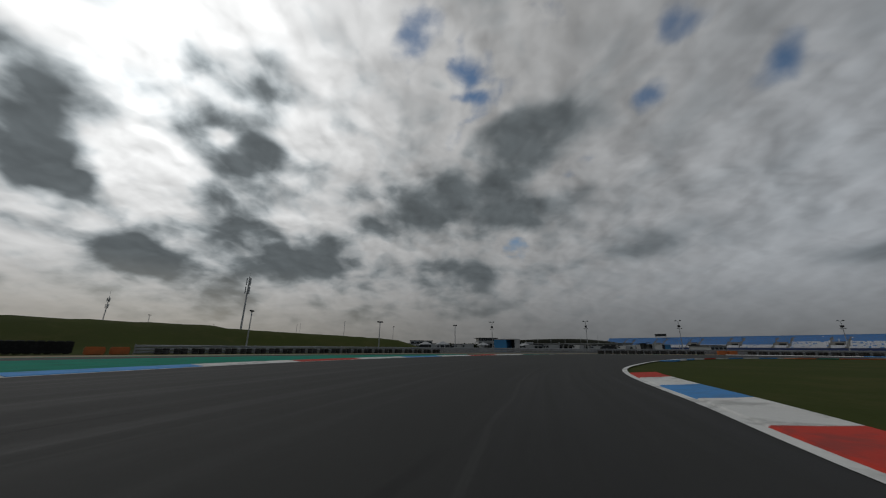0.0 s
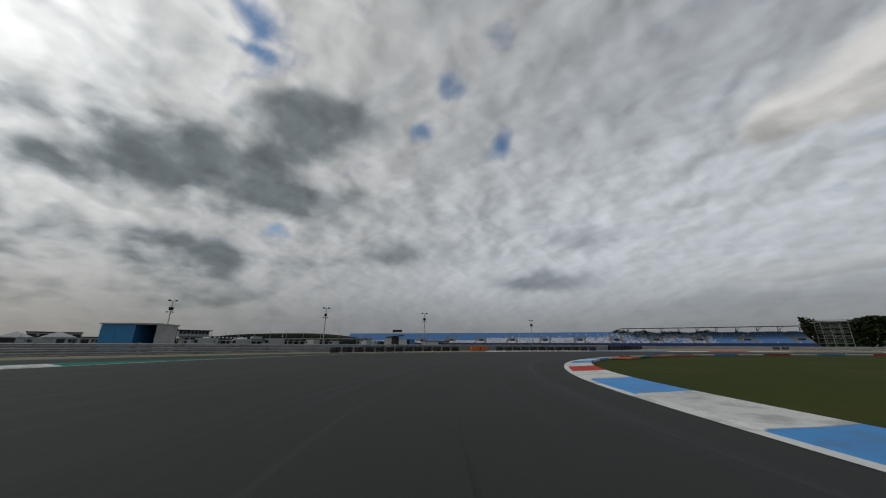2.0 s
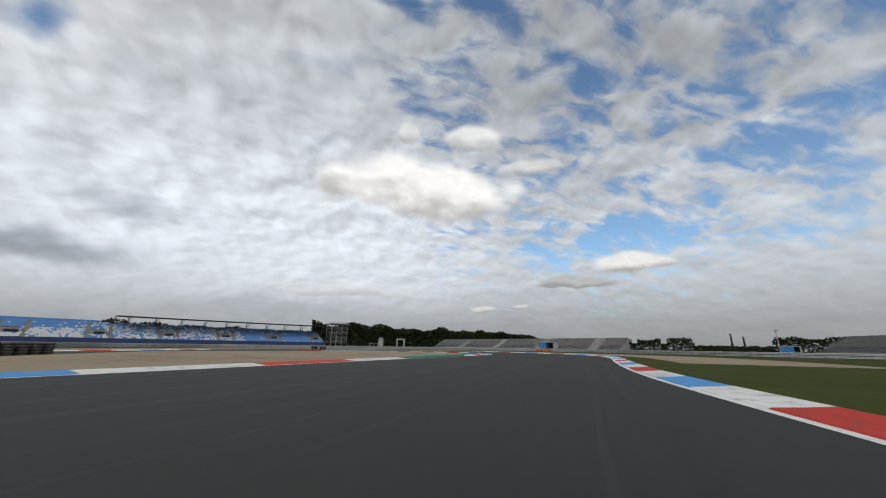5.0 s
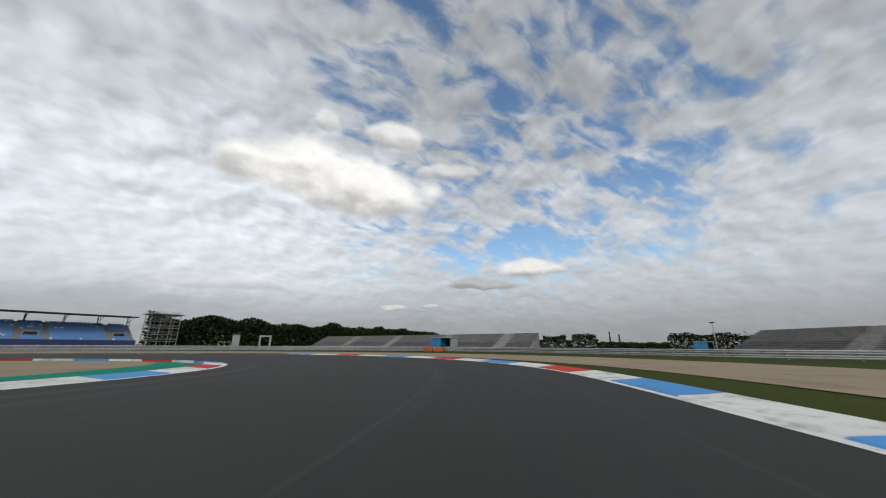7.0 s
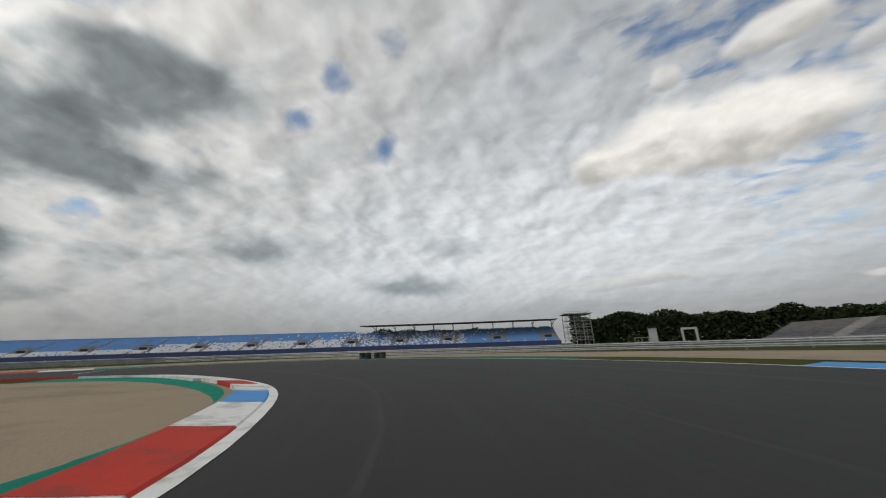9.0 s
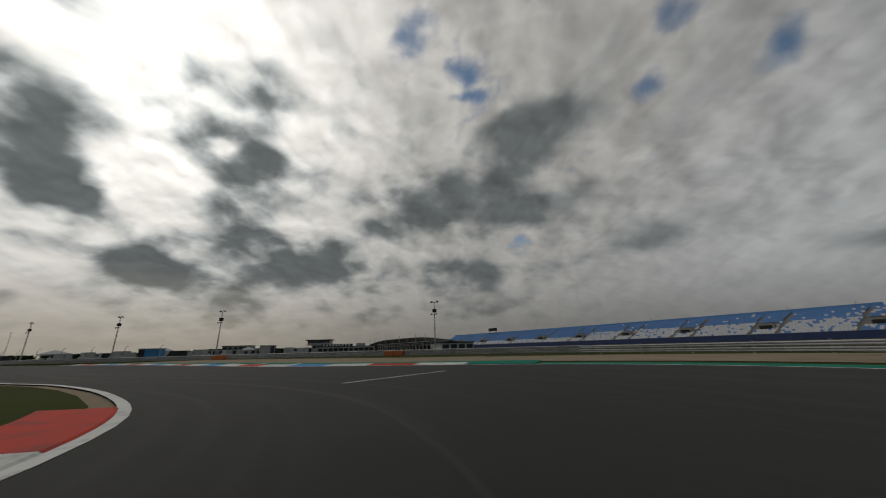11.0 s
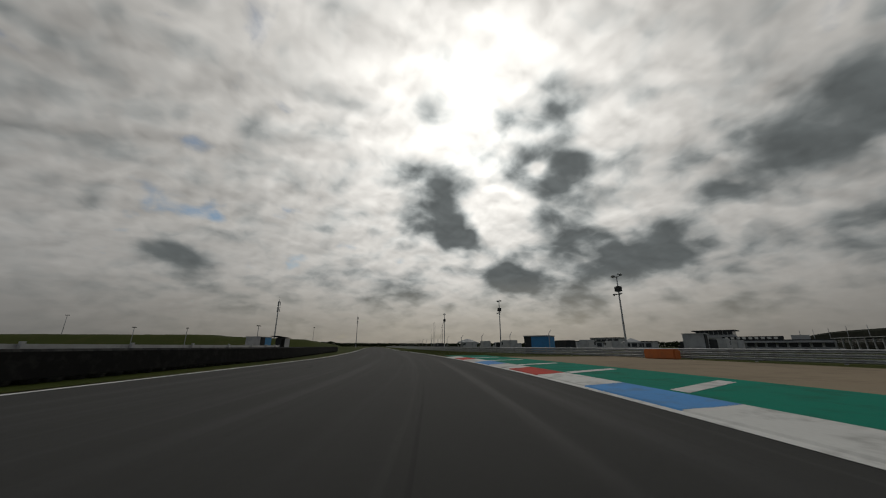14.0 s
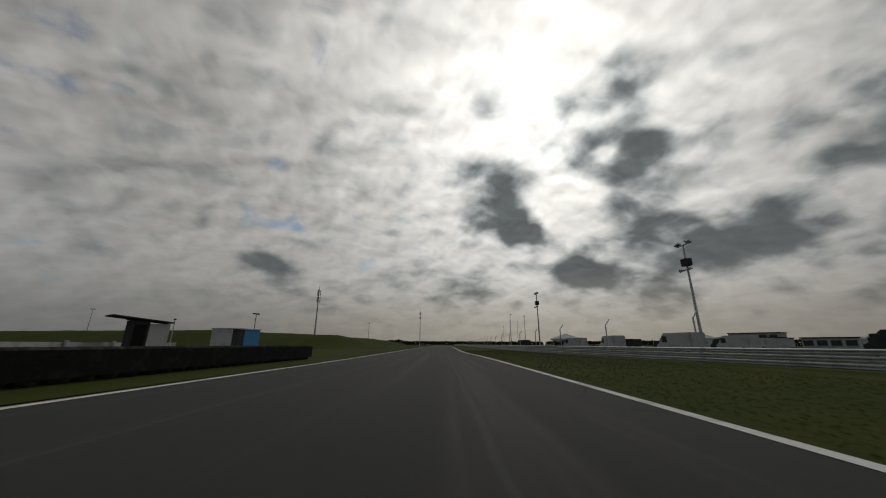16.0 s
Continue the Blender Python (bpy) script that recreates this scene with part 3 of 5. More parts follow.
outer_strip("gravel_trap_outer", "brownish gravel run-off beside the asphalt", "gravel", lambda v: paved(v) + 0.5, lambda v: fade(v, (0, 50), (2, 37), (3, 30), (4, 24), (5, 19.5), (6, 17.5), (14.6, 17.5)), -0.035, "gravel")
road_map(outer_strip("asphalt_runoff_outer", "dark asphalt run-off outside the first bend", "asphalt", lambda v: -0.1, paved, -0.028, "run-off"), outer, outer)
outer_strip("green_line_outer", "thin green painted line along the run-off edge", "green", lambda v: paved(v) - 0.1, lambda v: paved(v) + fade(v, (0, 0.8), (9.6, 0.9), (14.6, 1.2)), -0.022, "road marking")
outer_strip("green_runoff_outer", "wide green painted run-off beside the kerb", "green", lambda v: 0.8, lambda v: fade(v, (0, 25), (1, 24), (2, 20), (3, 15), (4, 13), (5, 10.5), (5.8, 7), (6.6, 3), (7.2, 0.9), (9, 0.9), (10, 2.3), (14.6, 2.5)), -0.018, "run-off")
# the gravel nose between the two arms of the road
bm = bmesh.new()
arm_a = resample(stretch_of(LEFT, 13, 19), 2.5)
arm_b = resample(stretch_of(LEFT, 20.6, 29), 2.5)[::-1]
n = max(len(arm_a), len(arm_b))
arm_a, arm_b = [[along(l, lengths(l)[-1] * k / (n - 1))[0] for k in range(n)] for l in (arm_a, arm_b)]
ROWS_NOSE = 14
grid = []
for i, (a, b) in enumerate(zip(arm_a, arm_b)):
    f = i / (n - 1)
    crest = 0.55 * min(1.0, 5 * f) * (1 - f) ** 0.8
    grid.append([bm.verts.new((*a.lerp(b, 0.04 + 0.96 * k / ROWS_NOSE), -0.04 + crest * math.sin(math.pi * k / ROWS_NOSE) ** 2)) for k in range(ROWS_NOSE + 1)])
for p, q in zip(grid, grid[1:]):
    for k in range(ROWS_NOSE):
        bm.faces.new((p[k], p[k + 1], q[k + 1], q[k]))
tagged(part("gravel_trap_nose", bm, "gravel"), "pale tan gravel bed between two arms of the circuit", "gravel", kind="structure")
strip("green_runoff_nose", "green painted band round the gravel bed", "green", resample(stretch_of(LEFT, 14.5, 24.5), 1.2), 0.95, 3.7, -0.012, "run-off")
strip("grass_verge_left", "worn grass verge along the straight", "grass", resample(stretch_of(LEFT, 24.0, 35), 3), 0.4, 3.4, -0.01, "grass verge")
strip("gravel_trap_south", "pale tan gravel run-off round the left-hand bend", "gravel", resample(stretch_of(RIGHT, 15.2, 26.5), 3), -4.2, -15.5, -0.036, "gravel")
strip("gravel_trap_east", "brownish gravel run-off beside the straight", "gravel", resample(stretch_of(RIGHT, 26.0, 30.2), 3), -4.0, -17, -0.037, "gravel")
strip("green_runoff_east", "green painted run-off behind the exit kerb", "green", resample(stretch_of(RIGHT, 25.4, 30.5), 2), -1.0, -5.4, -0.02, "run-off")
strip("green_runoff_south", "thin green painted strip along the outer line", "green", resample(stretch_of(RIGHT, 21.5, 25.4), 2), -0.6, -2.2, -0.02, "run-off")
band = stretch_of(RIGHT, 27.0, 30.2)
span = lengths(band)[-1]
for k in range(9):
    bm = bmesh.new()
    s0 = span * (k + 0.3) / 9
    q = [along(shifted(band, off), s0 + ds)[0] for off, ds in ((-1.7, 0.0), (-1.7, 0.55), (-4.6, 2.3), (-4.6, 1.75))]
    bm.faces.new([bm.verts.new((*v, -0.012)) for v in q])
    tagged(part("painted_bar", bm, "white"), "slanted white bar painted on the green run-off", "road marking", kind="structure")
for nm, line, side in (("edge_line_left", LEFT, -1), ("edge_line_right", RIGHT, 1)):
    strip(nm, "worn white edge line on the asphalt", "white", resample(line, 0.9), side * -0.04, side * 0.15, 0.006, "road marking")


bm = bmesh.new()
a, b = Vector((63.9, -114.8)), Vector((68.4, -117.1))
across = Vector((-(b - a).y, (b - a).x)).normalized() * 0.06
bm.faces.new([bm.verts.new((*v, 0.005)) for v in (a - across, b - across, b + across, a + across)])
tagged(part("painted_line", bm, "white"), "faded white line across the asphalt", "road marking", kind="structure")


# ---- grass blades along the verges ----
def tufts(label, line, off0, off1, count, seed):
    rnd = random.Random(seed)
    ls = lengths(line)
    sd = sides(line)
    verts, faces = [], []
    for _ in range(count):
        s = rnd.random() * ls[-1]
        i = max(0, min(len(line) - 2, next((k for k in range(len(ls) - 1) if ls[k + 1] >= s), len(line) - 2)))
        o = off0 + (off1 - off0) * rnd.random()
        p = line[i].lerp(line[i + 1], (s - ls[i]) / max(ls[i + 1] - ls[i], 1e-6)) + sd[i] * o
        for _k in range(3):
            a = rnd.uniform(0, 6.283)
            w, h = rnd.uniform(0.006, 0.014), rnd.uniform(0.012, 0.030)
            d = Vector((math.cos(a), math.sin(a)))
            q = p + Vector((rnd.uniform(-0.06, 0.06), rnd.uniform(-0.06, 0.06)))
            n = len(verts)
            verts += [(*(q - d * w), -0.065), (*(q + d * w), -0.065), (q.x - d.y * h * 0.5, q.y + d.x * h * 0.5, h - 0.055)]
            faces.append((n, n + 1, n + 2))
    me = bpy.data.meshes.new("grass_tufts")
    me.from_pydata(verts, [], faces)
    me.materials.append(M["blade"])
    tagged(new("grass_tufts", me), label, "grass", kind="stuff")


tufts("short olive grass beside the straight", resample(stretch_of(RIGHT, 30.5, 33.2), 2), -0.4, -9.0, 20000, 42)
tufts("worn grass strip before the tyre wall", resample(stretch_of(LEFT, 26.5, 32.0), 2), 0.35, 2.6, 9000, 43)

# ---- kerbs ----
def kerb(label, line, side, colours, block, width=0.9, inner="white"):
    """A sloping kerb of painted concrete blocks along a line; side +1: left of it."""
    ob = thing("kerb", label, "kerb", "kerbs of the circuit")
    total = lengths(line)[-1]
    k = max(2, round(total / block))
    for i in range(k):
        a = [along(line, total * (i + f) / k)[0] for f in (0.004, 0.17, 0.34, 0.5, 0.66, 0.83, 0.996)]
        bm = bmesh.new()
        offs = ((0.02, 0.0), (0.06, 0.03), (width * 0.55, 0.055), (width, 0.09), (width, -0.03))
        rows_ = []
        sd = [Vector((-(along(line, min(total, total * (i + f) / k + 0.2))[0] - along(line, max(0, total * (i + f) / k - 0.2))[0]).y,
                      (along(line, min(total, total * (i + f) / k + 0.2))[0] - along(line, max(0, total * (i + f) / k - 0.2))[0]).x)).normalized() for f in (0.004, 0.17, 0.34, 0.5, 0.66, 0.83, 0.996)]
        for p, s in zip(a, sd):
            rows_.append([bm.verts.new((*(p + s * side * o), z)) for o, z in offs])
        for p, q in zip(rows_, rows_[1:]):
            for j in range(len(offs) - 1):
                f = (p[j], q[j], q[j + 1], p[j + 1])
                bm.faces.new(f if side < 0 else f[::-1])
        bm.faces.new(rows_[0])
        bm.faces.new(rows_[-1][::-1])
        part("kerb_block", bm, colours[i % len(colours)], ob)
    return ob


W_, R_, B_ = "white", "red", "blue"
kerb("red and white painted kerb at the entry of the right-hand bend", resample(stretch_of(RIGHT, 1.0, 3.75), 1), -1, (W_, R_, W_, B_), 2.45, 0.9)
kerb("red, white and blue kerb on the inside of the right-hand bend", resample(stretch_of(RIGHT, 5.8, 11.2), 1), -1, (B_, W_, B_, W_, R_, W_), 2.7, 1.05)
kerb("red, white and blue kerb leading out of the right-hand bend", resample(stretch_of(RIGHT, 11.25, 16.0), 1), -1, (W_, B_, W_, R_), 3.0)
kerb("white, blue and red kerb on the outside of the first bend", resample(stretch_of(LEFT, 2.0, 6.4), 1), 1, (W_, W_, B_, W_, R_, W_, B_, W_, R_, W_), 5.95, 0.8)
kerb("blue, white and red kerb leading towards the gravel nose", resample(stretch_of(LEFT, 10.0, 14.6), 1), 1, (W_, W_, W_, B_, B_, W_, R_, W_), 5.6, 0.85)
kerb("red, white and blue kerb round the gravel nose", resample(stretch_of(LEFT, 16.0, 21.75), 1), 1, (W_, R_, W_, B_), 2.2, 0.75)
kerb("red and white kerb at the exit of the left-hand bend", resample(stretch_of(LEFT, 21.75, 24.4), 1), 1, (W_, W_, W_, R_, W_, W_, W_, W_), 3.1, 1.0)
kerb("long red, white and blue kerb facing the nose", resample(stretch_of(RIGHT, 16.0, 20.5), 1), -1, (W_, B_, W_, R_), 3.0)
kerb("red, white and blue kerb at the exit onto the straight", resample(stretch_of(RIGHT, 25.8, 30.07), 1), -1, (W_, R_, W_, B_), 3.0, 0.95)
# orange and green blocks behind the apex kerb
apron = resample(shifted(stretch_of(RIGHT, 9.0, 11.0), -1.09), 1)
kerb("orange and green painted blocks behind the apex kerb", apron, -1, ("orange", "green", "orange", "orange"), 2.8, 1.2)


# ---- barriers ----
def armco(label, points, height=0.95, rails=3, spacing=4.0, back=1):
    ob = thing("guard_rail", label, "guard rail", "guard rails of the circuit")
    line = resample(curve(points, 3), 4.0)
    for r in range(rails):
        z = height * (r + 0.5) / rails
        bm = bmesh.new()
        prof = ((0.0, -0.14), (0.05, -0.09), (0.05, -0.05), (0.0, 0.0), (0.05, 0.05), (0.05, 0.09), (0.0, 0.14), (-0.01, 0.14), (-0.01, -0.14))
        prev = None
        for p, s in zip(line, sides(line)):
            ring = [bm.verts.new((*(p - s * back * o), z + h * height / rails / 0.33)) for o, h in prof]
            if prev:
                for j in range(len(prof)):
                    bm.faces.new((prev[j], ring[j], ring[(j + 1) % len(prof)], prev[(j + 1) % len(prof)]))
            prev = ring
        bmesh.ops.recalc_face_normals(bm, faces=bm.faces)
        part("rail", bm, "steel", ob)
    me = None
    total = lengths(line)[-1]
    for k in range(int(total / spacing) + 1):
        p, h = along(line, min(total, k * spacing))
        if me is None:
            me = part("post", boxes((-0.06, -0.05, -0.06, 0.06, 0.05, height + 0.05)), "steel", ob)
            first = me
            first.matrix_local = pose(p.x, p.y, 0, 0, 0, h) @ pose(0, 0.1 * back, 0)
        else:
            c = first.copy()
            scene.collection.objects.link(c)
            c.matrix_local = pose(p.x, p.y, 0, 0, 0, h) @ pose(0, 0.1 * back, 0)
    return ob


def tyre_wall(label, points, height=1.25, depth=1.1, block=2.4, belts=(1, -1)):
    """Stacked tyres behind a rubber belt, in blocks."""
    ob = thing("tyre_wall", label, "tyre wall", "tyre walls of the circuit")
    line = curve(points, 2)
    total = lengths(line)[-1]
    first = None
    n_ = max(1, int(total / block))
    bm = bmesh.new()
    n_col = 4
    for c in range(n_col):
        for lay in range(5):
            x = -block / 2 + block / n_col * (c + 0.5)
            r = block / n_col / 2 * 0.84
            z0, z1 = height * lay / 5, height * (lay + 1) / 5
            rings = []
            for z, rr in ((z0, r * 0.86), (z0 + 0.06, r), (z1 - 0.06, r), (z1, r * 0.86)):
                rings.append([bm.verts.new((x + rr * math.cos(math.pi * k / 5), rr * math.sin(math.pi * k / 5) * 1.3, z)) for k in range(10)])
            for p, q in zip(rings, rings[1:]):
                for k in range(10):
                    bm.faces.new((p[k], p[(k + 1) % 10], q[(k + 1) % 10], q[k]))
            bm.faces.new(rings[-1])
    for k in range(n_):
        p, h = along(line, total * (k + 0.5) / n_)
        m = pose(p.x, p.y, 0, 0, 0, h)
        if first is None:
            first = part("tyre_stack", bm, "worn", ob)
            first.matrix_local = m
        else:
            c = first.copy()
            scene.collection.objects.link(c)
            c.matrix_local = m
    for side in belts:
        bm = bmesh.new()
        a = shifted(line, side * depth * 0.42)
        b = shifted(line, side * depth * 0.45)
        for lo, hi in ((0.12, height * 0.92),):
            vs = [[bm.verts.new((*p, z)) for p, z in ((u, lo), (v, lo), (v, hi), (u, hi))] for u, v in zip(a, b)]
            for p, q in zip(vs, vs[1:]):
                for j in range(4):
                    bm.faces.new((p[j], p[(j + 1) % 4], q[(j + 1) % 4], q[j]))
        part("belt", bm, "dark", ob, "black conveyor belt facing")
    return ob


tyre_wall("black tyre wall at the foot of the grass bank", [(-60, 63), (-20, 58), (14, 46.5), (32.5, 36.4)])
armco("grey steel guard rail along the outer run-off", [(36.5, 34), (47, 26.3), (57, 15.8), (65, 3.2), (71.3, -10), (76.4, -25), (79.5, -38), (79.6, -50), (76.5, -63), (73.2, -71.5), (71.2, -76)])
tyre_wall("black tyre wall along the inside of the straight", [(69.9, -86), (74, -76.4), (79, -64.2), (82.9, -51.5), (85.6, -42), (88.2, -34)], 0.80, 0.9, belts=(-1,))
armco("grey steel guard rail in front of the blue grandstand", [(-70, -66), (-25, -78), (-6, -96), (-2, -116), (3, -134), (14, -146), (28, -150), (45, -149), (62, -145), (80, -139), (93, -128)], height=0.75, rails=2, back=-1)
armco("layered steel guard rail beside the pit straight", [(93, -128), (100.5, -114), (105, -98), (107, -80), (108, -60), (109.2, -40), (112.5, -20), (123, 20), (150, 115), (200, 290)], height=0.78, back=-1)


def tyre_row(label, points, spacing=1.7):
    """Bundles of stacked tyres standing apart in front of a rail."""
    ob = thing("tyre_row", label, "tyre row", "tyre rows before the guard rails")
    line = resample(curve(points, 3), 3.0)
    bm = bmesh.new()
    rings = []
    for z, r in ((0.02, 0.19), (0.0, 0.27), (0.05, 0.33), (0.16, 0.33), (0.21, 0.27), (0.19, 0.19)):
        rings.append([bm.verts.new((r * math.cos(math.pi * k / 5), r * math.sin(math.pi * k / 5), z)) for k in range(10)])
    for p, q in zip(rings, rings[1:]):
        for k in range(10):
            bm.faces.new((p[k], p[(k + 1) % 10], q[(k + 1) % 10], q[k]))
    first = part("tyre", bm, "worn", ob)
    total = lengths(line)[-1]
    spots = [(k, c, lay) for k in range(int(total / spacing)) for c in (-0.34, 0.34) for lay in range(3)]
    for i, (k, c, lay) in enumerate(spots):
        p, h = along(line, (k + 0.5) * spacing)
        tyre = first if i == 0 else first.copy()
        if i:
            scene.collection.objects.link(tyre)
        tyre.matrix_local = pose(p.x, p.y, -0.05 + 0.215 * lay, 0, 0, h) @ pose(c, 0, 0)


tyre_row("black tyre bundles in front of the guard rail by the bank", [(37.2, 32.6), (46.4, 25.6), (56.4, 15.2), (64.4, 2.8)])
tyre_row("black tyre bundles in front of the guard rail by the nose", [(75.4, -25.3), (78.8, -38), (78.9, -47.5)])
tyre_row("black tyre bundles along the guard rail towards the nose", [(78.3, -54), (75.9, -63), (73.0, -70.5), (71.2, -74.6)])


tyre_row("lone black tyre stack at the edge of the gravel", [(58.4, -136.4), (61.9, -135.3)])


def foam_block(points, label):
    """Coloured crash blocks in a row."""
    ob = thing("crash_barrier", label, "crash barrier", "orange crash barriers")
    line = curve(points, 1)
    total = lengths(line)[-1]
    k = max(2, int(total / 1.6))
    for i in range(k):
        p, h = along(line, total * (i + 0.5) / k)
        bm = boxes((-0.76, -0.35, 0, 0.76, 0.35, 0.75))
        bmesh.ops.bevel(bm, geom=bm.edges[:], offset=0.08, segments=2, affect="EDGES")
        b = part("block", bm, "orange", ob)
        b.matrix_local = pose(p.x, p.y, -0.05, 0, 0, h)


foam_block([(33, 36), (36.2, 34)], "orange plastic crash blocks beside the tyre wall")
foam_block([(78.8, -49), (78.5, -52.5)], "orange plastic crash blocks in front of the guard rail")
foam_block([(5.5, -137), (8, -140)], "orange plastic crash blocks on the gravel")
foam_block([(103.0, -105.9), (103.8, -102.9)], "faded orange crash blocks at the straight")
foam_block([(106.3, -74.2), (106.6, -72.0)], "orange crash blocks before the pit straight guard rail")
foam_block([(86, -166), (89, -164.5)], "orange plastic crash blocks below the grandstand")
foam_block([(-28, -76), (-18, -82)], "long row of orange crash blocks")


# ---- grandstand ----
def seat_rows(line, out, rows_, rise, deep, z0, pick, stairs, material_names, parent, chair=0.62):
    """Rows of single seats on a stepped bank; pick(s, row) names the colour, stairs(s) leaves gaps."""
    bins = {m: bmesh.new() for m in material_names}
    for r in range(rows_):
        row = shifted(line, out * (1.0 + r * deep))
        total = lengths(row)[-1]
        n_ = int(total / chair)
        ls = lengths(row)
        i = 0
        for k in range(n_):
            s = total * (k + 0.5) / n_
            while i < len(ls) - 2 and ls[i + 1] < s:
                i += 1
            f = s / total
            if stairs(f, r):
                continue
            d = (row[i + 1] - row[i])
            p = row[i] + d * ((s - ls[i]) / d.length)
            d.normalize()
            nn = Vector((-d.y, d.x)) * out
            bm = bins[pick(f, r)]
            z = z0 + r * rise
            w = chair * 0.43
            q = [p - d * w, p + d * w, p + d * w + nn * 0.34, p - d * w + nn * 0.34]
            lo = [bm.verts.new((*v, z + 0.30)) for v in q]
            hi = [bm.verts.new((*v, z + 0.78)) for v in (q[2] + nn * 0.08, q[3] + nn * 0.08)]
            bm.faces.new(lo)
            bm.faces.new((lo[3], lo[2], hi[0], hi[1]))
    for m, bm in bins.items():
        if len(bm.verts):
            tagged(part("seating", bm, m, parent, m.replace("seat_", "") + " plastic seating"), kind="stuff")
        else:
            bm.free()


def terrace(line, out, rows_, rise, deep, z0, parent, material="concrete"):
    bm = bmesh.new()
    prof = [(0, 0), (0, z0)]
    for r in range(rows_):
        prof += [(0.7 + r * deep, z0 + r * rise), (0.7 + r * deep, z0 + (r + 0.02) * rise + 0.02), (0.7 + (r + 1) * deep - 0.02, z0 + r * rise + 0.02)]
    top = z0 + rows_ * rise
    prof += [(0.7 + rows_ * deep, top), (0.9 + rows_ * deep, top), (0.9 + rows_ * deep, 0)]
    prev = None
    for p, s in zip(line, sides(line)):
        ring = [bm.verts.new((*(p + s * out * o), z)) for o, z in prof]
        if prev:
            for j in range(len(prof) - 1):
                bm.faces.new((prev[j], ring[j], ring[j + 1], prev[j + 1]))
        else:
            bm.faces.new(ring)
        prev = ring
    bm.faces.new(prev[::-1])
    bmesh.ops.recalc_face_normals(bm, faces=bm.faces)
    return part("terrace", bm, material, parent)


FRONT = resample(curve([(69, -238), (102, -221), (140, -196), (185, -160), (225, -122), (262, -84)], 4), 4)
stand = thing("grandstand", "curved grandstand with blue and white plastic seats", "grandstand")
ROWS_, RISE, DEEP, BASE = 15, 0.37, 0.85, 1.9
terrace(FRONT, -1, ROWS_, RISE, DEEP, BASE, stand)
rng = random.Random(5)


def stair_gap(f, r):
    u = (f * 13) % 1.0
    return u < 0.06 or (u < 0.30 and u > 0.06 and 3 <= r <= 7 and u > 0.09) or (u > 0.30 and u < 0.35)


def seat_colour(f, r):
    if f < 0.14:
        share = 0.04
    elif f < 0.34:
        share = 0.50 if r < 12 else 0.25
    elif f < 0.62:
        share = 0.88 if r < 8 else 0.03
    else:
        share = 0.96 if r < 4 else 0.005
    return "seat_white" if rng.random() < share else "seat_blue"


seat_rows(FRONT, -1, ROWS_, RISE, DEEP, BASE, seat_colour, stair_gap, ("seat_blue", "seat_white"), stand)
def wall_strip(line, off, thick, z0, z1):
    """An upright wall of even thickness along a line."""
    bm = bmesh.new()
    a, b = shifted(line, off), shifted(line, off + thick)
    rings = [[bm.verts.new(c) for c in ((*u, z0), (*v, z0), (*v, z1), (*u, z1))] for u, v in zip(a, b)]
    for p, q in zip(rings, rings[1:]):
        for j in range(4):
            bm.faces.new((p[j], p[(j + 1) % 4], q[(j + 1) % 4], q[j]))
    bm.faces.new(rings[0][::-1])
    bm.faces.new(rings[-1])
    bmesh.ops.recalc_face_normals(bm, faces=bm.faces)
    return bm


# navy hoarding along the foot
part("hoarding", wall_strip(FRONT, 0.1, 0.15, 0.55, 2.1), "banner", stand, "plain navy blue hoarding")
# openings to the stairs: solid blocks, with the shade inside painted as dark panels
total = lengths(FRONT)[-1]
for k in range(13):
    p, h = along(shifted(FRONT, -4.4), total * (k + 0.2) / 13)
    bm = boxes((-1.7, -1.0, BASE + 0.9, 1.7, 1.0, BASE + 2.7))
    o = part("stair_mouth", bm, "concrete", stand)
    o.matrix_local = pose(p.x, p.y, 0, 0, 0, h)
    d = part("doorway_shade", boxes((-1.35, 0.9, BASE + 1.3, 1.35, 1.03, BASE + 2.4)), "roof", o, "dark panel standing for the shade in a stair opening")
# railing posts along the top
top_line = shifted(FRONT, -(0.8 + ROWS_ * DEEP))
zt = BASE + ROWS_ * RISE
part("back_wall", wall_strip(FRONT[int(len(FRONT) * 0.33):], -(0.8 + ROWS_ * DEEP), -0.1, zt - 0.3, zt + 1.0), "seat_blue", stand, "blue sheet-metal back wall")
for k in range(0, len(top_line), 3):
    p = top_line[k]
    bm = bmesh.new()
    rod(bm, (*p, zt), (*p, zt + 1.7), 0.05, n=6)
    part("flag_post", bm, "steel", stand)
# roof over the western half
roof_line = FRONT[:int(len(FRONT) * 0.33)]
bm = bmesh.new()
zr = zt + 2.2
a, b = shifted(roof_line, -2.0), shifted(roof_line, -15.5)
vs = [[bm.verts.new((*p, z)) for p, z in ((u, zr), (v, zr + 0.5), (v, zr + 0.8), (u, zr + 0.35))] for u, v in zip(a, b)]
for p, q in zip(vs, vs[1:]):
    for j in range(4):
        bm.faces.new((p[j], q[j], q[(j + 1) % 4], p[(j + 1) % 4]))
bm.faces.new(vs[0])
bm.faces.new(vs[-1][::-1])
bmesh.ops.recalc_face_normals(bm, faces=bm.faces)
part("roof", bm, "roof", stand, "flat dark steel roof")
for k in range(0, len(roof_line), 2):
    bm = bmesh.new()
    rod(bm, (*b[k], 0), (*b[k], zr + 0.4), 0.16, n=8)
    rod(bm, (*b[k], zr - 1.2), (*a[k].lerp(b[k], 0.35), zr + 0.15), 0.08, n=6)
    rod(bm, (*shifted(FRONT, -12.2)[k], zt - 0.6), (*shifted(FRONT, -12.2)[k], zr + 0.4), 0.07, n=6)
    part("column", bm, "roof", stand)


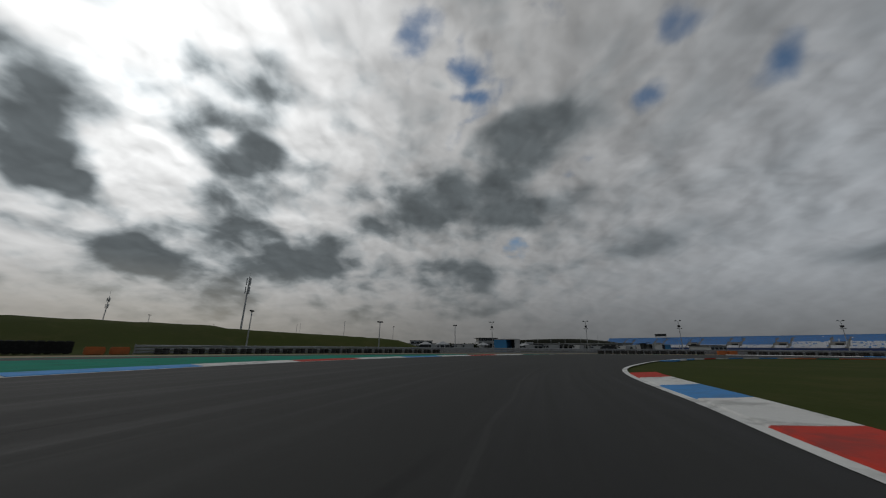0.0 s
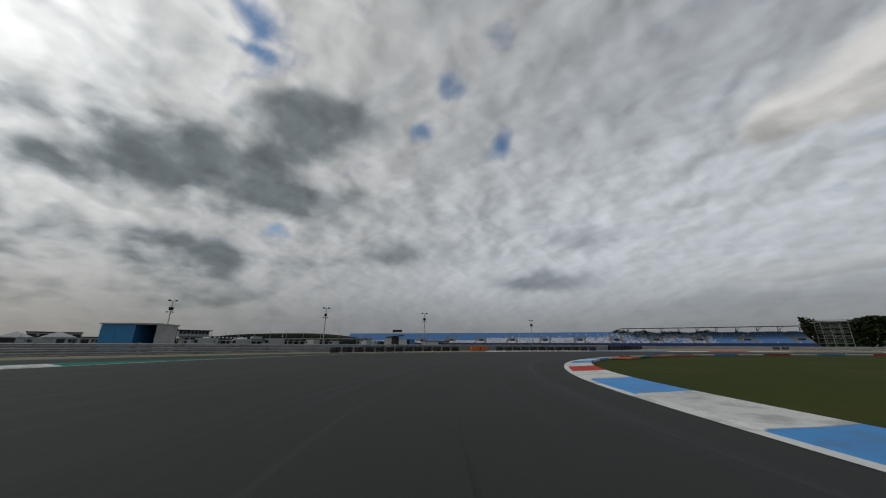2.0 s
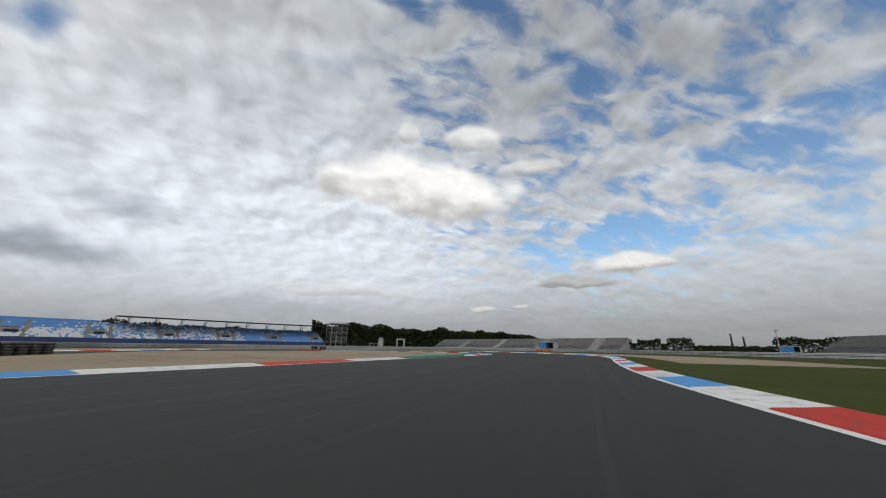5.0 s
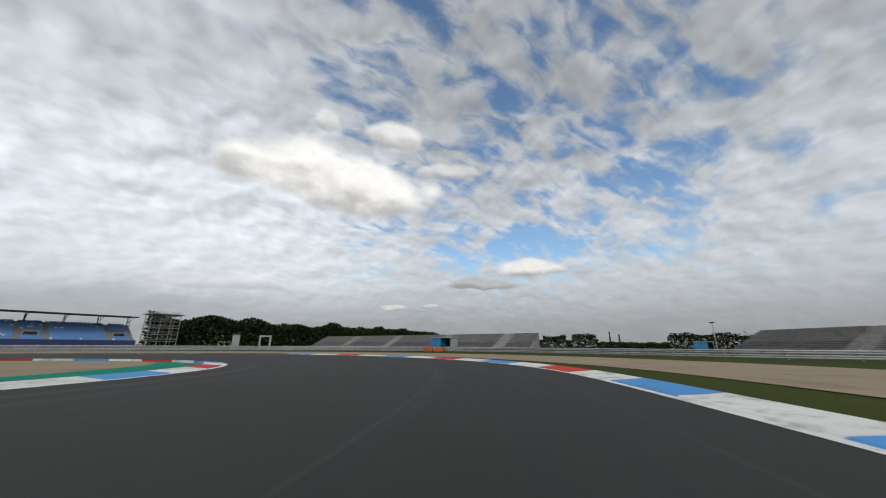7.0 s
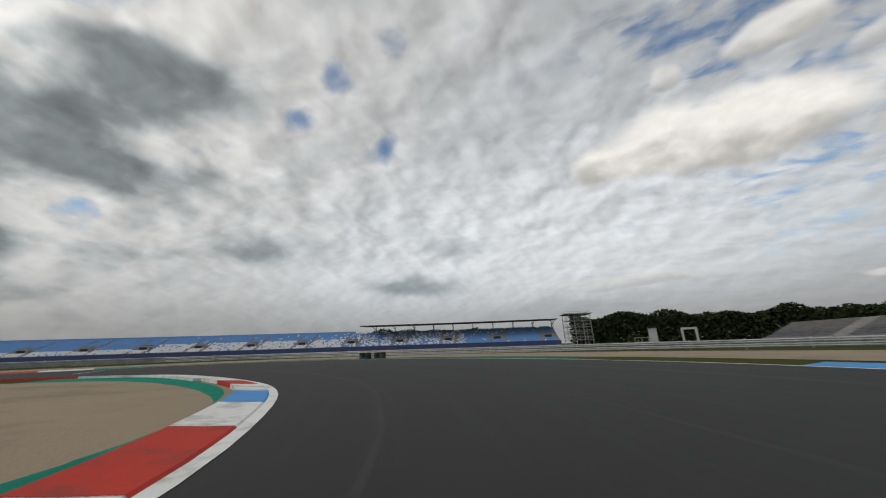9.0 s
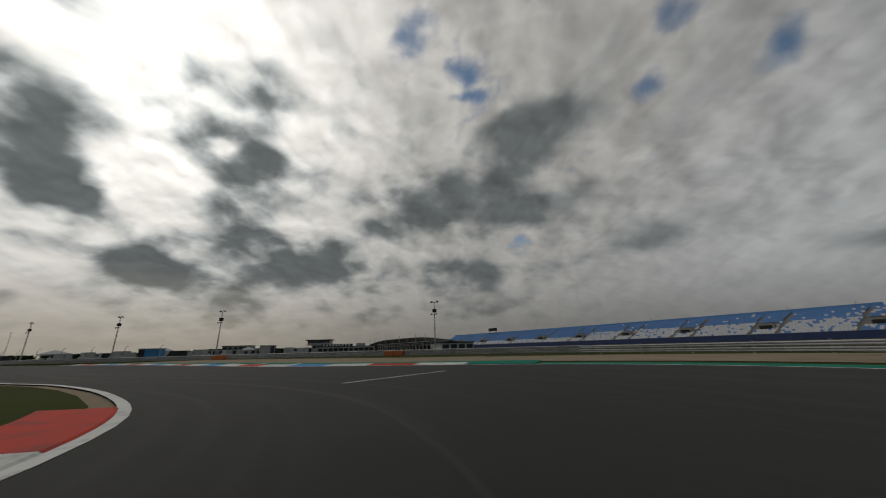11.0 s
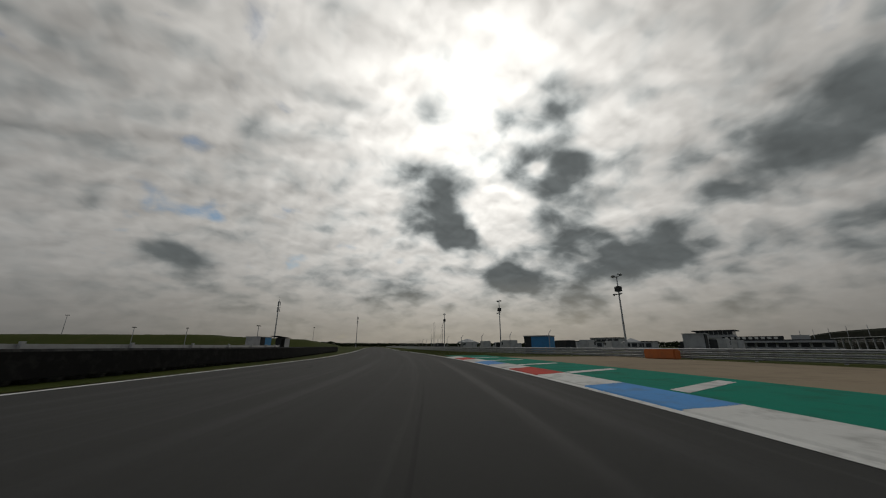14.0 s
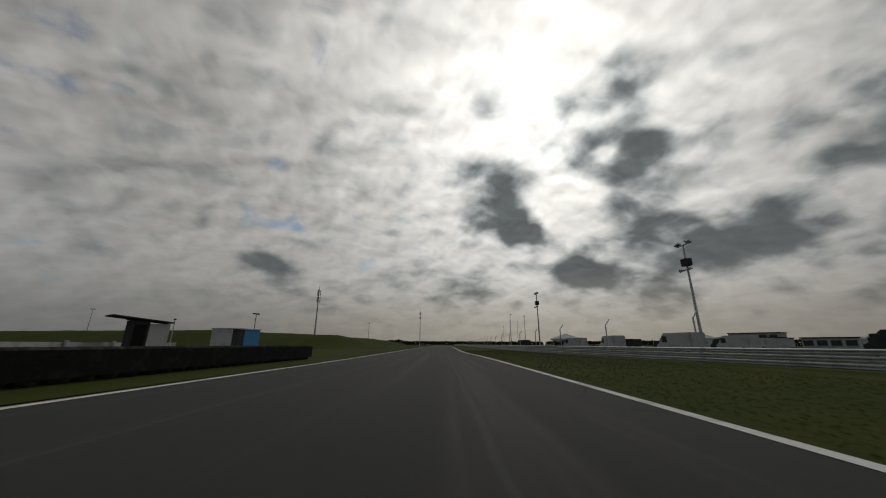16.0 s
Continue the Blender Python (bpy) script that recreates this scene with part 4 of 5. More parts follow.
def open_tower(x, y, turn):
    ob = thing("stair_tower", "open steel stair tower with four decks at the grandstand end", "tower", at=(x, y, 0), turn=turn)
    for lv in range(5):
        part("deck", boxes((-4.5, -3, 2.3 * lv + 1.9, 4.5, 3, 2.3 * lv + 2.05)), "concrete", ob)
        bm = bmesh.new()
        for sy in (-2.95, 2.95):
            for h in (0.55, 1.05):
                rod(bm, (-4.5, sy, 2.3 * lv + 2.05 + h), (4.5, sy, 2.3 * lv + 2.05 + h), 0.05, n=5)
        for sx in (-4.45, 4.45):
            rod(bm, (sx, -2.9, 2.3 * lv + 3.1), (sx, 2.9, 2.3 * lv + 3.1), 0.05, n=5)
        part("railing", bm, "steel", ob)
        if lv < 4:
            bm = bmesh.new()
            s_ = 1 if lv % 2 else -1
            for k in range(8):
                box(bm, s_ * (-2.4 + 0.62 * k) - 0.3, -0.9, 2.3 * lv + 2.05 + 0.27 * k, s_ * (-2.4 + 0.62 * k) + 0.3, 0.9, 2.3 * lv + 2.12 + 0.27 * k)
            part("stair_flight", bm, "steel", ob)
    for sx in (-4.4, -1.5, 1.5, 4.4):
        for sy in (-2.9, 2.9):
            bm = bmesh.new()
            rod(bm, (sx, sy, 0), (sx, sy, 11.4), 0.12)
            part("column", bm, "steel", ob)
    part("roof", boxes((-5.2, -4, 11.35, 5.2, 4, 11.6)), "plaster", ob)


open_tower(64.6, -246, 29)


def bench_stand(label, points, rows_=12, rise=0.36, deep=0.75, base=0.6, out=-1):
    ob = thing("bench_stand", label, "grandstand", "grey bench stands")
    line = resample(curve(points, 4), 4)
    terrace(line, out, rows_, rise, deep, base, ob, "greystand")
    for r in range(rows_):
        row = shifted(line, out * (1.0 + r * deep))
        z = base + r * rise + 0.34
        bm = bmesh.new()
        for i in range(len(row) - 1):
            if i % 6 == 5:
                if len(bm.verts):
                    part("bench", bm, "greystand" if r > 3 else "banner", ob, "" if r > 3 else "navy bench row at the foot")
                    bm = bmesh.new()
                continue
            u, v = row[i], row[i + 1]
            s = (v - u).normalized()
            nn = Vector((-s.y, s.x)) * out
            q = [u, v, v + nn * 0.3, u + nn * 0.3]
            vs = [bm.verts.new((*c, zz)) for zz in (z, z + 0.06) for c in q]
            for f in ((0, 1, 2, 3), (4, 7, 6, 5), (0, 4, 5, 1), (2, 6, 7, 3)):
                bm.faces.new([vs[j] for j in f])
        part("bench", bm, "greystand" if r > 3 else "banner", ob, "" if r > 3 else "navy bench row at the foot")
    end = shifted(line, out * (1.2 + rows_ * deep))
    for p in (end[0], end[-1]):
        bm = bmesh.new()
        for h in (0.4, 0.75, 1.0):
            rod(bm, (*p, 0), (*p.lerp(line[0] if p is end[0] else line[-1], 0.5 * h), (base + rows_ * rise) * h * 0.98), 0.07, n=6)
        part("brace", bm, "steel", ob)
    return ob


bench_stand("long grey open bench stand beyond the gravel", [(12, -255), (-9, -217), (-36, -163)], out=1)
bench_stand("second grey open bench stand farther along the infield", [(-66, -127), (-58, -104), (-56, -84)], 12, out=1)


# ---- masts, lamps ----
def speaker_mast(x, y, h=9.2, turn=0):
    ob = thing("light_mast", "grey steel mast with twin floodlights and a speaker box", "light mast", "floodlight masts along the straight", at=(x, y, 0), turn=turn)
    bm = bmesh.new()
    rod(bm, (0, 0, 0), (0, 0, h), 0.13, 0.07, 10)
    part("pole", bm, "steel", ob)
    part("crossarm", boxes((-0.75, -0.05, h - 0.05, 0.75, 0.05, h + 0.04)), "steel", ob)
    for s in (-1, 1):
        bm = boxes((-0.26, -0.2, -0.09, 0.26, 0.2, 0.09))
        bmesh.ops.bevel(bm, geom=bm.edges[:], offset=0.03, segments=1, affect="EDGES")
        f = part("floodlight", bm, "steel", ob)
        f.matrix_local = pose(s * 0.62, 0, h + 0.16, 20, s * 12, 0)
    part("speaker_box", boxes((-0.32, -0.28, h * 0.80, 0.32, 0.28, h * 0.80 + 0.62)), "roof", ob, "dark loudspeaker box")
    part("bracket", boxes((-0.55, -0.05, h * 0.76, 0.55, 0.05, h * 0.77)), "steel", ob)
    for s in (-1, 1):
        bm = bmesh.new()
        rod(bm, (s * 0.5, 0, h * 0.77), (s * 0.5, 0.35, h * 0.77 - 0.1), 0.06, 0.16, 8)
        part("horn", bm, "steel", ob)
    return ob


mast = speaker_mast(122, -5.6, 9.4, 75)
for x, y in ((118.7, -35.7), (117.1, -62.8), (118.0, -107.9)):
    copy_thing(mast, pose(x, y, 0, 0, 0, 75))


def antenna_mast(x, y, z, h):
    ob = thing("antenna_mast", "slim grey telecom mast with panel antennas", "antenna mast", "antenna masts behind the bank", at=(x, y, z))
    bm = bmesh.new()
    rod(bm, (0, 0, 0), (0, 0, h), 0.28, 0.14, 10)
    part("pole", bm, "steel", ob)
    for k in range(3):
        a = 2.1 * k
        for lv in (0.93, 0.80):
            bm = boxes((-0.16, -0.1, -0.9, 0.16, 0.1, 0.9))
            o = part("panel_antenna", bm, "plaster", ob)
            o.matrix_local = pose(0.5 * math.cos(a), 0.5 * math.sin(a), h * lv, 0, 0, math.degrees(a) + 90)
    bm = bmesh.new()
    rod(bm, (0, 0, h), (0, 0, h * 1.12), 0.04, 0.02, 6)
    part("whip_antenna", bm, "steel", ob)


antenna_mast(80.7, 56.6, 1.0, 17)
antenna_mast(138.4, 172.5, 0, 23)


def street_lamp(x, y, z, h, turn, heads=1):
    ob = thing("lamp_post", "thin grey lamp post", "lamp post", "lamp posts round the circuit", at=(x, y, mound(x, y) - 0.15), turn=turn)
    bm = bmesh.new()
    rod(bm, (0, 0, 0), (0, 0, h + z), 0.10, 0.06, 8)
    part("pole", bm, "steel", ob)
    for k in range(heads):
        s = 1 - 2 * k
        bm = boxes((0.0 if s > 0 else -0.5, -0.14, h + z - 0.05, 0.5 if s > 0 else 0.0, 0.14, h + z + 0.13))
        part("lamp_head", bm, "roof", ob)


for x, y, z, h, turn, heads in ((76.3, 2.9, 0, 5.6, 40, 2), (46.5, 28.5, 0, 5.7, 20, 2), (60.5, 14.5, 0, 5.2, -60, 2), (142, 35, 0, 9.3, -100, 1), (100, 105, 0, 7, 0, 2), (150, 60, 0, 12, 10, 1),
                                (165, 90, 0, 12, 10, 1), (172, 96, 0, 12, 10, 1), (200, 170, 0, 14, 10, 1), (20, 62, 0, 6, 20, 2), (-44, -120, 0, 5.6, 60, 2)):
    street_lamp(x, y, z, h, turn, heads)


# ---- cabins, buildings ----
def cabin(label, x, y, turn, w, d, h, material, open_part=0.4):
    """A trackside cabin with an open, shaded bay."""
    ob = thing("marshal_cabin", label, "cabin", "trackside cabins", at=(x, y, 0), turn=turn)
    s = -w / 2 + w * (1 - open_part)
    part("body", boxes((-w / 2, -d / 2, 0, s, d / 2, h)), material, ob)
    part("roof", boxes((-w / 2 - 0.1, -d / 2 - 0.1, h, w / 2 + 0.1, d / 2 + 0.1, h + 0.12)), "plaster", ob)
    part("rear_wall", boxes((s, d / 2 - 0.1, 0, w / 2, d / 2, h)), "roof", ob)
    part("side_wall", boxes((w / 2 - 0.1, -d / 2, 0, w / 2, d / 2 - 0.1, h)), "plaster", ob)
    part("counter", boxes((s, -d / 2, 0, w / 2 - 0.1, -d / 2 + 0.12, 0.9)), "roof", ob)
    part("door", boxes((-w / 2 + 0.4, -d / 2 - 0.03, 0.05, -w / 2 + 1.25, -d / 2, 2.0 if h > 2.1 else h - 0.2)), material, ob)
    return ob


cabin("bright blue cabin with an open shaded bay", 77.0, -8.0, -115, 4.6, 3.0, 2.6, "cabin_blue")
cabin("blue cabin with a dark side beyond the guard rail", 111.2, -54.4, 117, 3.3, 2.4, 2.15, "cabin_blue", 0.3)
cabin("light blue cabin with a white awning by the gravel", 1.5, -144.5, 115, 4.6, 2.4, 2.3, "cabin_blue", 0.5)
cabin("pale timing cabin with an open dark bay", 135, -61.5, 200, 4.6, 2.6, 2.6, "plaster", 0.7)
cabin("small blue cabin near the far stand", -70, -134, 115, 4.2, 2.4, 2.2, "cabin_blue", 0.3)


def shed(x, y, z, turn):
    ob = thing("shelter", "dark marshal shelter with a wide slanting roof behind the tyre wall", "shelter", at=(x, y, z), turn=turn)
    part("body", boxes((-0.55, -0.5, -0.05, 0.15, 0.5, 2.0)), "roof", ob)
    part("light_wall", boxes((0.15, -0.5, -0.05, 1.0, 0.5, 1.86)), "plaster", ob)
    bm = bmesh.new()
    box(bm, -1.4, -0.7, 0, 1.1, 0.7, 0.06, pose(0, 0, 2.02, 0, 6, 0))
    part("roof_panel", bm, "roof", ob)
    part("door", boxes((-0.45, -0.53, 0.0, 0.05, -0.5, 1.8)), "dark", ob)


shed(80.4, -36.0, 0, 40)


def block_building(name, label, x, y, turn, w, d, h, floors, bays, material="plaster", band="glass"):
    """A plain building with window bays in each storey."""
    ob = thing(name, label, "building", at=(x, y, 0), turn=turn)
    part("wall", boxes((-w / 2, -d / 2, 0, w / 2, d / 2, h)), material, ob)
    part("roof", boxes((-w / 2 - 0.3, -d / 2 - 0.3, h, w / 2 + 0.3, d / 2 + 0.3, h + 0.35)), "roof", ob)
    fh = h / floors
    for f in range(floors):
        for b in range(bays):
            u0 = -w / 2 + w * (b + 0.12) / bays
            u1 = -w / 2 + w * (b + 0.88) / bays
            o = part("window", boxes((u0, -d / 2 - 0.05, fh * f + fh * 0.25, u1, -d / 2 + 0.1, fh * f + fh * 0.8)), band, ob)
            part("sill", boxes((u0 - 0.05, -d / 2 - 0.14, fh * f + fh * 0.2, u1 + 0.05, -d / 2 - 0.0, fh * f + fh * 0.25)), material, o)
    return ob


def control_tower(x, y, turn):
    ob = thing("control_tower", "white control tower with an overhanging glazed top storey", "building", at=(x, y, 0), turn=turn)
    part("base", boxes((-4.5, -4, -0.05, 4.5, 5, 4.9)), "plaster", ob)
    part("side_wing", boxes((4.5, -3, -0.05, 12, 5, 3.4)), "plaster", ob)
    part("deck", boxes((-8, -5.6, 4.9, 8.4, 5.6, 5.25)), "plaster", ob)
    part("parapet", boxes((-7, -4.8, 5.25, 7, 4.8, 6.1)), "plaster", ob)
    band = part("glazing", boxes((-6.9, -4.7, 6.1, 6.9, 4.7, 7.9)), "glass", ob, "dark tinted glazing")
    for k in range(9):
        u = -6.9 + 13.8 * k / 8
        part("mullion", boxes((u - 0.08, -4.8, 6.1, u + 0.08, -4.68, 7.9)), "plaster", band)
    part("roof", boxes((-8.2, -5.8, 7.9, 8.2, 5.8, 8.35)), "roof", ob)
    for k in range(9):
        u = -7.8 + 15.8 * k / 8
        bm = bmesh.new()
        rod(bm, (u, -5.5, 5.25), (u, -5.5, 6.25), 0.04, n=5)
        part("railing_post", bm, "steel", ob)
    bm = bmesh.new()
    rod(bm, (-7.8, -5.5, 6.25), (8.0, -5.5, 6.25), 0.04, n=5)
    part("handrail", bm, "steel", ob)
    for k in range(3):
        part("window", boxes((-3.6 + 2.6 * k, -4.05, 2.9, -1.7 + 2.6 * k, -3.98, 4.2)), "glass", ob)
        part("door", boxes((5.2 + 2.2 * k, -3.05, 0, 6.6 + 2.2 * k, -2.98, 2.3)), "glass", ob)


control_tower(270, -3, -75)
PIT = 82.0
pit = thing("pit_building", "long pale pit building with columns under a flat roof", "building", at=(227, -87, 0), turn=38)
part("rear_wall", boxes((0, -9, -0.05, PIT, -4, 4.3)), "plaster", pit)
part("upper_floor", boxes((0, -4, 2.7, PIT, 0.3, 3.7)), "plaster", pit)
part("roof", boxes((-1, -9.5, 4.3, PIT + 1, 1.4, 4.55)), "plaster", pit, "flat pale roof slab")
part("end_block", boxes((-7, -8, -0.05, -0.02, 1.0, 3.2)), "plaster", pit, "low pale block at the end")
part("end_door", boxes((-5.5, 1.0, 0, -2.5, 1.05, 2.4)), "glass", pit)
for k in range(19):
    u = PIT * k / 18
    part("column", boxes((u - 0.2, 0.35, 0, u + 0.2, 0.75, 4.3)), "plaster", pit)
    if k < 18:
        part("garage_door", boxes((u + 0.6, -4.02, 0, u + 4.0, -3.9, 2.5)), "glass", pit)
        part("window", boxes((u + 0.6, 0.3, 2.9, u + 4.0, 0.36, 3.5)), "glass", pit)
hall = thing("paddock_hall", "long dark rounded roof of a hall behind the pits", "building", at=(302, -52, 0), turn=37)
bm = bmesh.new()
prev = None
for k in range(29):
    x = -68 + 136 * k / 28
    z = 4.4 + 3.8 * (1 - abs((k - 14) / 14.0) ** 3.0)
    ring = [bm.verts.new((x, yy, zz)) for yy, zz in ((9, 0), (9, z - 1.0), (8.2, z - 0.2), (0, z + 0.3), (-9, z - 0.6), (-9, 0))]
    if prev:
        for j in range(5):
            bm.faces.new((prev[j], ring[j], ring[j + 1], prev[j + 1]))
    else:
        bm.faces.new(ring)
    prev = ring
bm.faces.new(prev[::-1])
bmesh.ops.recalc_face_normals(bm, faces=bm.faces)
part("roof_shell", bm, "dark_roof", hall)
for k in range(9):
    bm = bmesh.new()
    rod(bm, (-58 + 14 * k, 10, 0), (-58 + 14 * k, 10, 9.6), 0.1)
    part("flag_pole", bm, "plaster", hall)
for i, (x, y, w, h, fl, turn) in enumerate(((238, 14, 12, 3.0, 1, -75), (225, 32, 22, 3.2, 1, -75), (255, 45, 16, 5.5, 2, -75), (290, 70, 30, 4.0, 1, -75), (330, 120, 24, 5, 1, -70), (176, -104, 12, 2.5, 1, -60))):
    block_building("paddock_building", "low pale paddock building with dark window bays", x, y, turn, w, 9, h, fl, max(4, int(w / 3)))

# the low wing between the pits and the control tower, with a row of white letters on its roof edge
wing = block_building("pit_wing", "low pale pit wing with dark bays and a white lettered band", 261, -26, -75, 34, 7, 3.3, 1, 11)
part("canopy", boxes((-17.3, -5.4, 2.5, 17.3, -3.55, 2.68)), "plaster", wing, "thin pale canopy over the bays")
sign = part("sign_band", boxes((-15, -3.75, 3.66, 4, -3.55, 5.0)), "roof", wing, "dark band with white bars")
for k in range(9):
    part("letter_bar", boxes((-14 + 1.9 * k, -3.80, 3.9, -12.9 + 1.9 * k, -3.752, 4.75)), "white", sign)
part("plant_room", boxes((6, -2.4, 3.65, 11, 2.4, 5.3)), "plaster", wing)


def screen(x, y, turn):
    ob = thing("score_board", "framed results board on two legs above the stand", "score board", at=(x, y, 0), turn=turn)
    part("board", boxes((-3.5, -0.2, 9.2, 3.5, 0.2, 10.8)), "roof", ob)
    for s in (-3, 3):
        part("leg", boxes((s - 0.12, -0.12, 0, s + 0.12, 0.12, 9.2)), "steel", ob)


screen(247, -118, 40)


def frame_gate(x, y, turn):
    ob = thing("start_gantry", "white concrete gate frame beside a small pale hut", "gantry", at=(x, y, 0), turn=turn)
    for s in (-2, 2):
        part("leg", boxes((s - 0.35, -0.4, 0, s + 0.35, 0.4, 4.2)), "plaster", ob)
    part("beam", boxes((-2.35, -0.4, 4.2, 2.35, 0.4, 4.9)), "plaster", ob)


frame_gate(30, -256, 0)
hut = block_building("timing_hut", "small pale stepped hut beyond the guard rail", 41, -258, 0, 2.6, 3, 5.2, 2, 1)
part("annex", boxes((1.3, -1.2, 0, 6.5, 1.2, 0.5)), "concrete", hut)
part("deck", boxes((1.3, -1.2, 1.9, 6.5, 1.2, 2.1)), "concrete", hut)
for k in range(3):
    part("leg", boxes((1.6 + 2.2 * k, -0.2, 0.5, 1.9 + 2.2 * k, 0.2, 1.9)), "concrete", hut)


# ---- woods ----
def belt(label, a, b, height, deep, count, size, seed, bumps=9):
    """A far belt of trees: leaf clumps packed under an uneven outline, over dark trunks."""
    rnd = random.Random(seed)
    a, b = Vector(a), Vector(b)
    side = Vector((-(b - a).y, (b - a).x)).normalized()
    verts, faces = [], []
    span = (b - a).length
    for _ in range(count):
        f, w = rnd.random(), rnd.random()
        s = f * span
        crown = 0.80 + 0.24 * noise.noise((s * 0.9 / height(f), w * 3, seed)) + 0.16 * noise.noise((s * 0.3 / bumps, 5.0, seed))
        crown *= 0.90 + 0.10 * abs(math.sin(s / height(f) * 2.1 + seed))
        h = height(f) * max(0.3, crown)
        z = h * (1 - (rnd.random() ** 1.6) * 0.97)
        p = a + (b - a) * f + side * (w * deep)
        c = Vector((p.x, p.y, z))
        u = Vector((rnd.uniform(-1, 1), rnd.uniform(-1, 1), rnd.uniform(-1, 1))).normalized() * size * rnd.uniform(0.6, 1.3)
        v = Vector((rnd.uniform(-1, 1), rnd.uniform(-1, 1), rnd.uniform(-1, 1))).normalized() * size * rnd.uniform(0.6, 1.3)
        k = len(verts)
        verts += [c + u, c + v, c - u * 0.8, c - v * 0.8]
        faces.append((k, k + 1, k + 2, k + 3))
    ob = thing("far_wood", label, "woods", kind="stuff")
    me = bpy.data.meshes.new("crown")
    me.from_pydata(verts, [], faces)
    me.materials.append(M["leaf"])
    new("crown", me).parent = ob
    bm = bmesh.new()
    for k in range(int(span / 6)):
        p = a.lerp(b, (k + rnd.random()) / (span / 6)) + side * rnd.uniform(0.2, 0.8) * deep
        rod(bm, (*p, 0), (*p, height(k * 6 / span) * 0.6), 0.3, 0.15, 5)
    part("trunk", bm, "bark", ob)


belt("dense dark green wood behind the stands", (90, -335), (-110, -352), lambda f: 21 - 7 * f, 25, 30000, 1.1, 11, 30)
belt("row of dark green trees beyond the bench stand", (-60, -215), (-150, -120), lambda f: (6.4 if (f * 11) % 1 < 0.8 else 4.2) if f < 0.35 else (3.0 if f < 0.55 else 7.0), 5, 17000, 0.42, 12)
belt("distant dark tree belt on the horizon", (-190, -160), (-260, 60), lambda f: 8, 14, 7000, 1.0, 13)
belt("distant low tree belt past the straight", (-20, 520), (420, 470), lambda f: 8.5 if f < 0.45 else 6.5, 20, 12000, 1.3, 14)
belt("low dark hedge behind the paddock", (420, 470), (540, 60), lambda f: 7, 20, 10000, 1.3, 15)
belt("dark trees behind the roofed grandstand", (190, -212), (96, -268), lambda f: 10.6, 6, 7000, 0.7, 16)
belt("distant trees behind the paddock", (540, 60), (420, -240), lambda f: 8, 20, 8000, 1.3, 17)
belt("distant trees on the rim behind the bank", (-260, 60), (-120, 330), lambda f: 9, 14, 7000, 1.2, 18)
belt("distant trees behind the grass bank", (-120, 330), (-20, 520), lambda f: 9, 14, 6000, 1.2, 19)


# ---- paddock vehicles, fences ----
def van(label, x, y, turn, w=5.2, h=2.3, body="plaster"):
    ob = thing("van", label, "van", "vehicles parked in the paddock", at=(x, y, -0.06), turn=turn)
    bm = boxes((-w / 2, -0.95, 0.35, w / 2 - 1.0, 0.95, h))
    bmesh.ops.bevel(bm, geom=bm.edges[:], offset=0.1, segments=2, affect="EDGES")
    part("body", bm, body, ob)
    bm = bmesh.new()
    prof = ((w / 2 - 1.1, 0.35), (w / 2, 0.35), (w / 2, 1.0), (w / 2 - 0.35, 1.15), (w / 2 - 1.1, h - 0.1))
    a = [bm.verts.new((px, -0.93, pz)) for px, pz in prof]
    b = [bm.verts.new((px, 0.93, pz)) for px, pz in prof]
    for k in range(5):
        bm.faces.new((a[k], a[(k + 1) % 5], b[(k + 1) % 5], b[k]))
    bm.faces.new(a[::-1])
    bm.faces.new(b)
    part("cab", bm, body, ob)
    part("windscreen", boxes((w / 2 - 0.95, -0.8, 1.2, w / 2 - 0.4, 0.8, 1.75)), "glass", ob)
    for s in (-1, 1):
        part("side_window", boxes((w / 2 - 1.7, s * 0.955 - 0.02, 1.25, w / 2 - 0.9, s * 0.955 + 0.02, h - 0.35)), "glass", ob)
        for px in (-w / 2 + 0.95, w / 2 - 0.9):
            bm = bmesh.new()
            rod(bm, (px, s * 0.72, 0.34), (px, s * 0.97, 0.34), 0.34, n=14)
            wh = part("wheel", bm, "dark", ob)
            bm = bmesh.new()
            rod(bm, (px, s * 0.96, 0.34), (px, s * 0.985, 0.34), 0.2, n=10)
            part("rim", bm, "steel", wh)
    return ob


rng = random.Random(21)
first_van = van("white panel van parked in the paddock", 128, -26, 80)
white_vans = ((131, -12, 70), (136, 4, 95), (140, -38, 20), (146, -20, 80), (150, 8, 75), (158, -30, 60), (160, 22, 85), (170, -8, 70), (176, 30, 80), (150, -58, 15), (166, -52, 75), (185, 12, 70))
for x, y, t in white_vans:
    copy_thing(first_van, pose(x, y, -0.06, 0, 0, t))
dark_van = van("dark grey van parked in the paddock", 126.5, -44, 75, 4.8, 2.0, "roof")
for x, y, t in ((133, 20, 80), (143, -4, 20), (155, -12, 70), (168, 12, 75), (138, -60, 85)):
    copy_thing(dark_van, pose(x, y, -0.06, 0, 0, t))


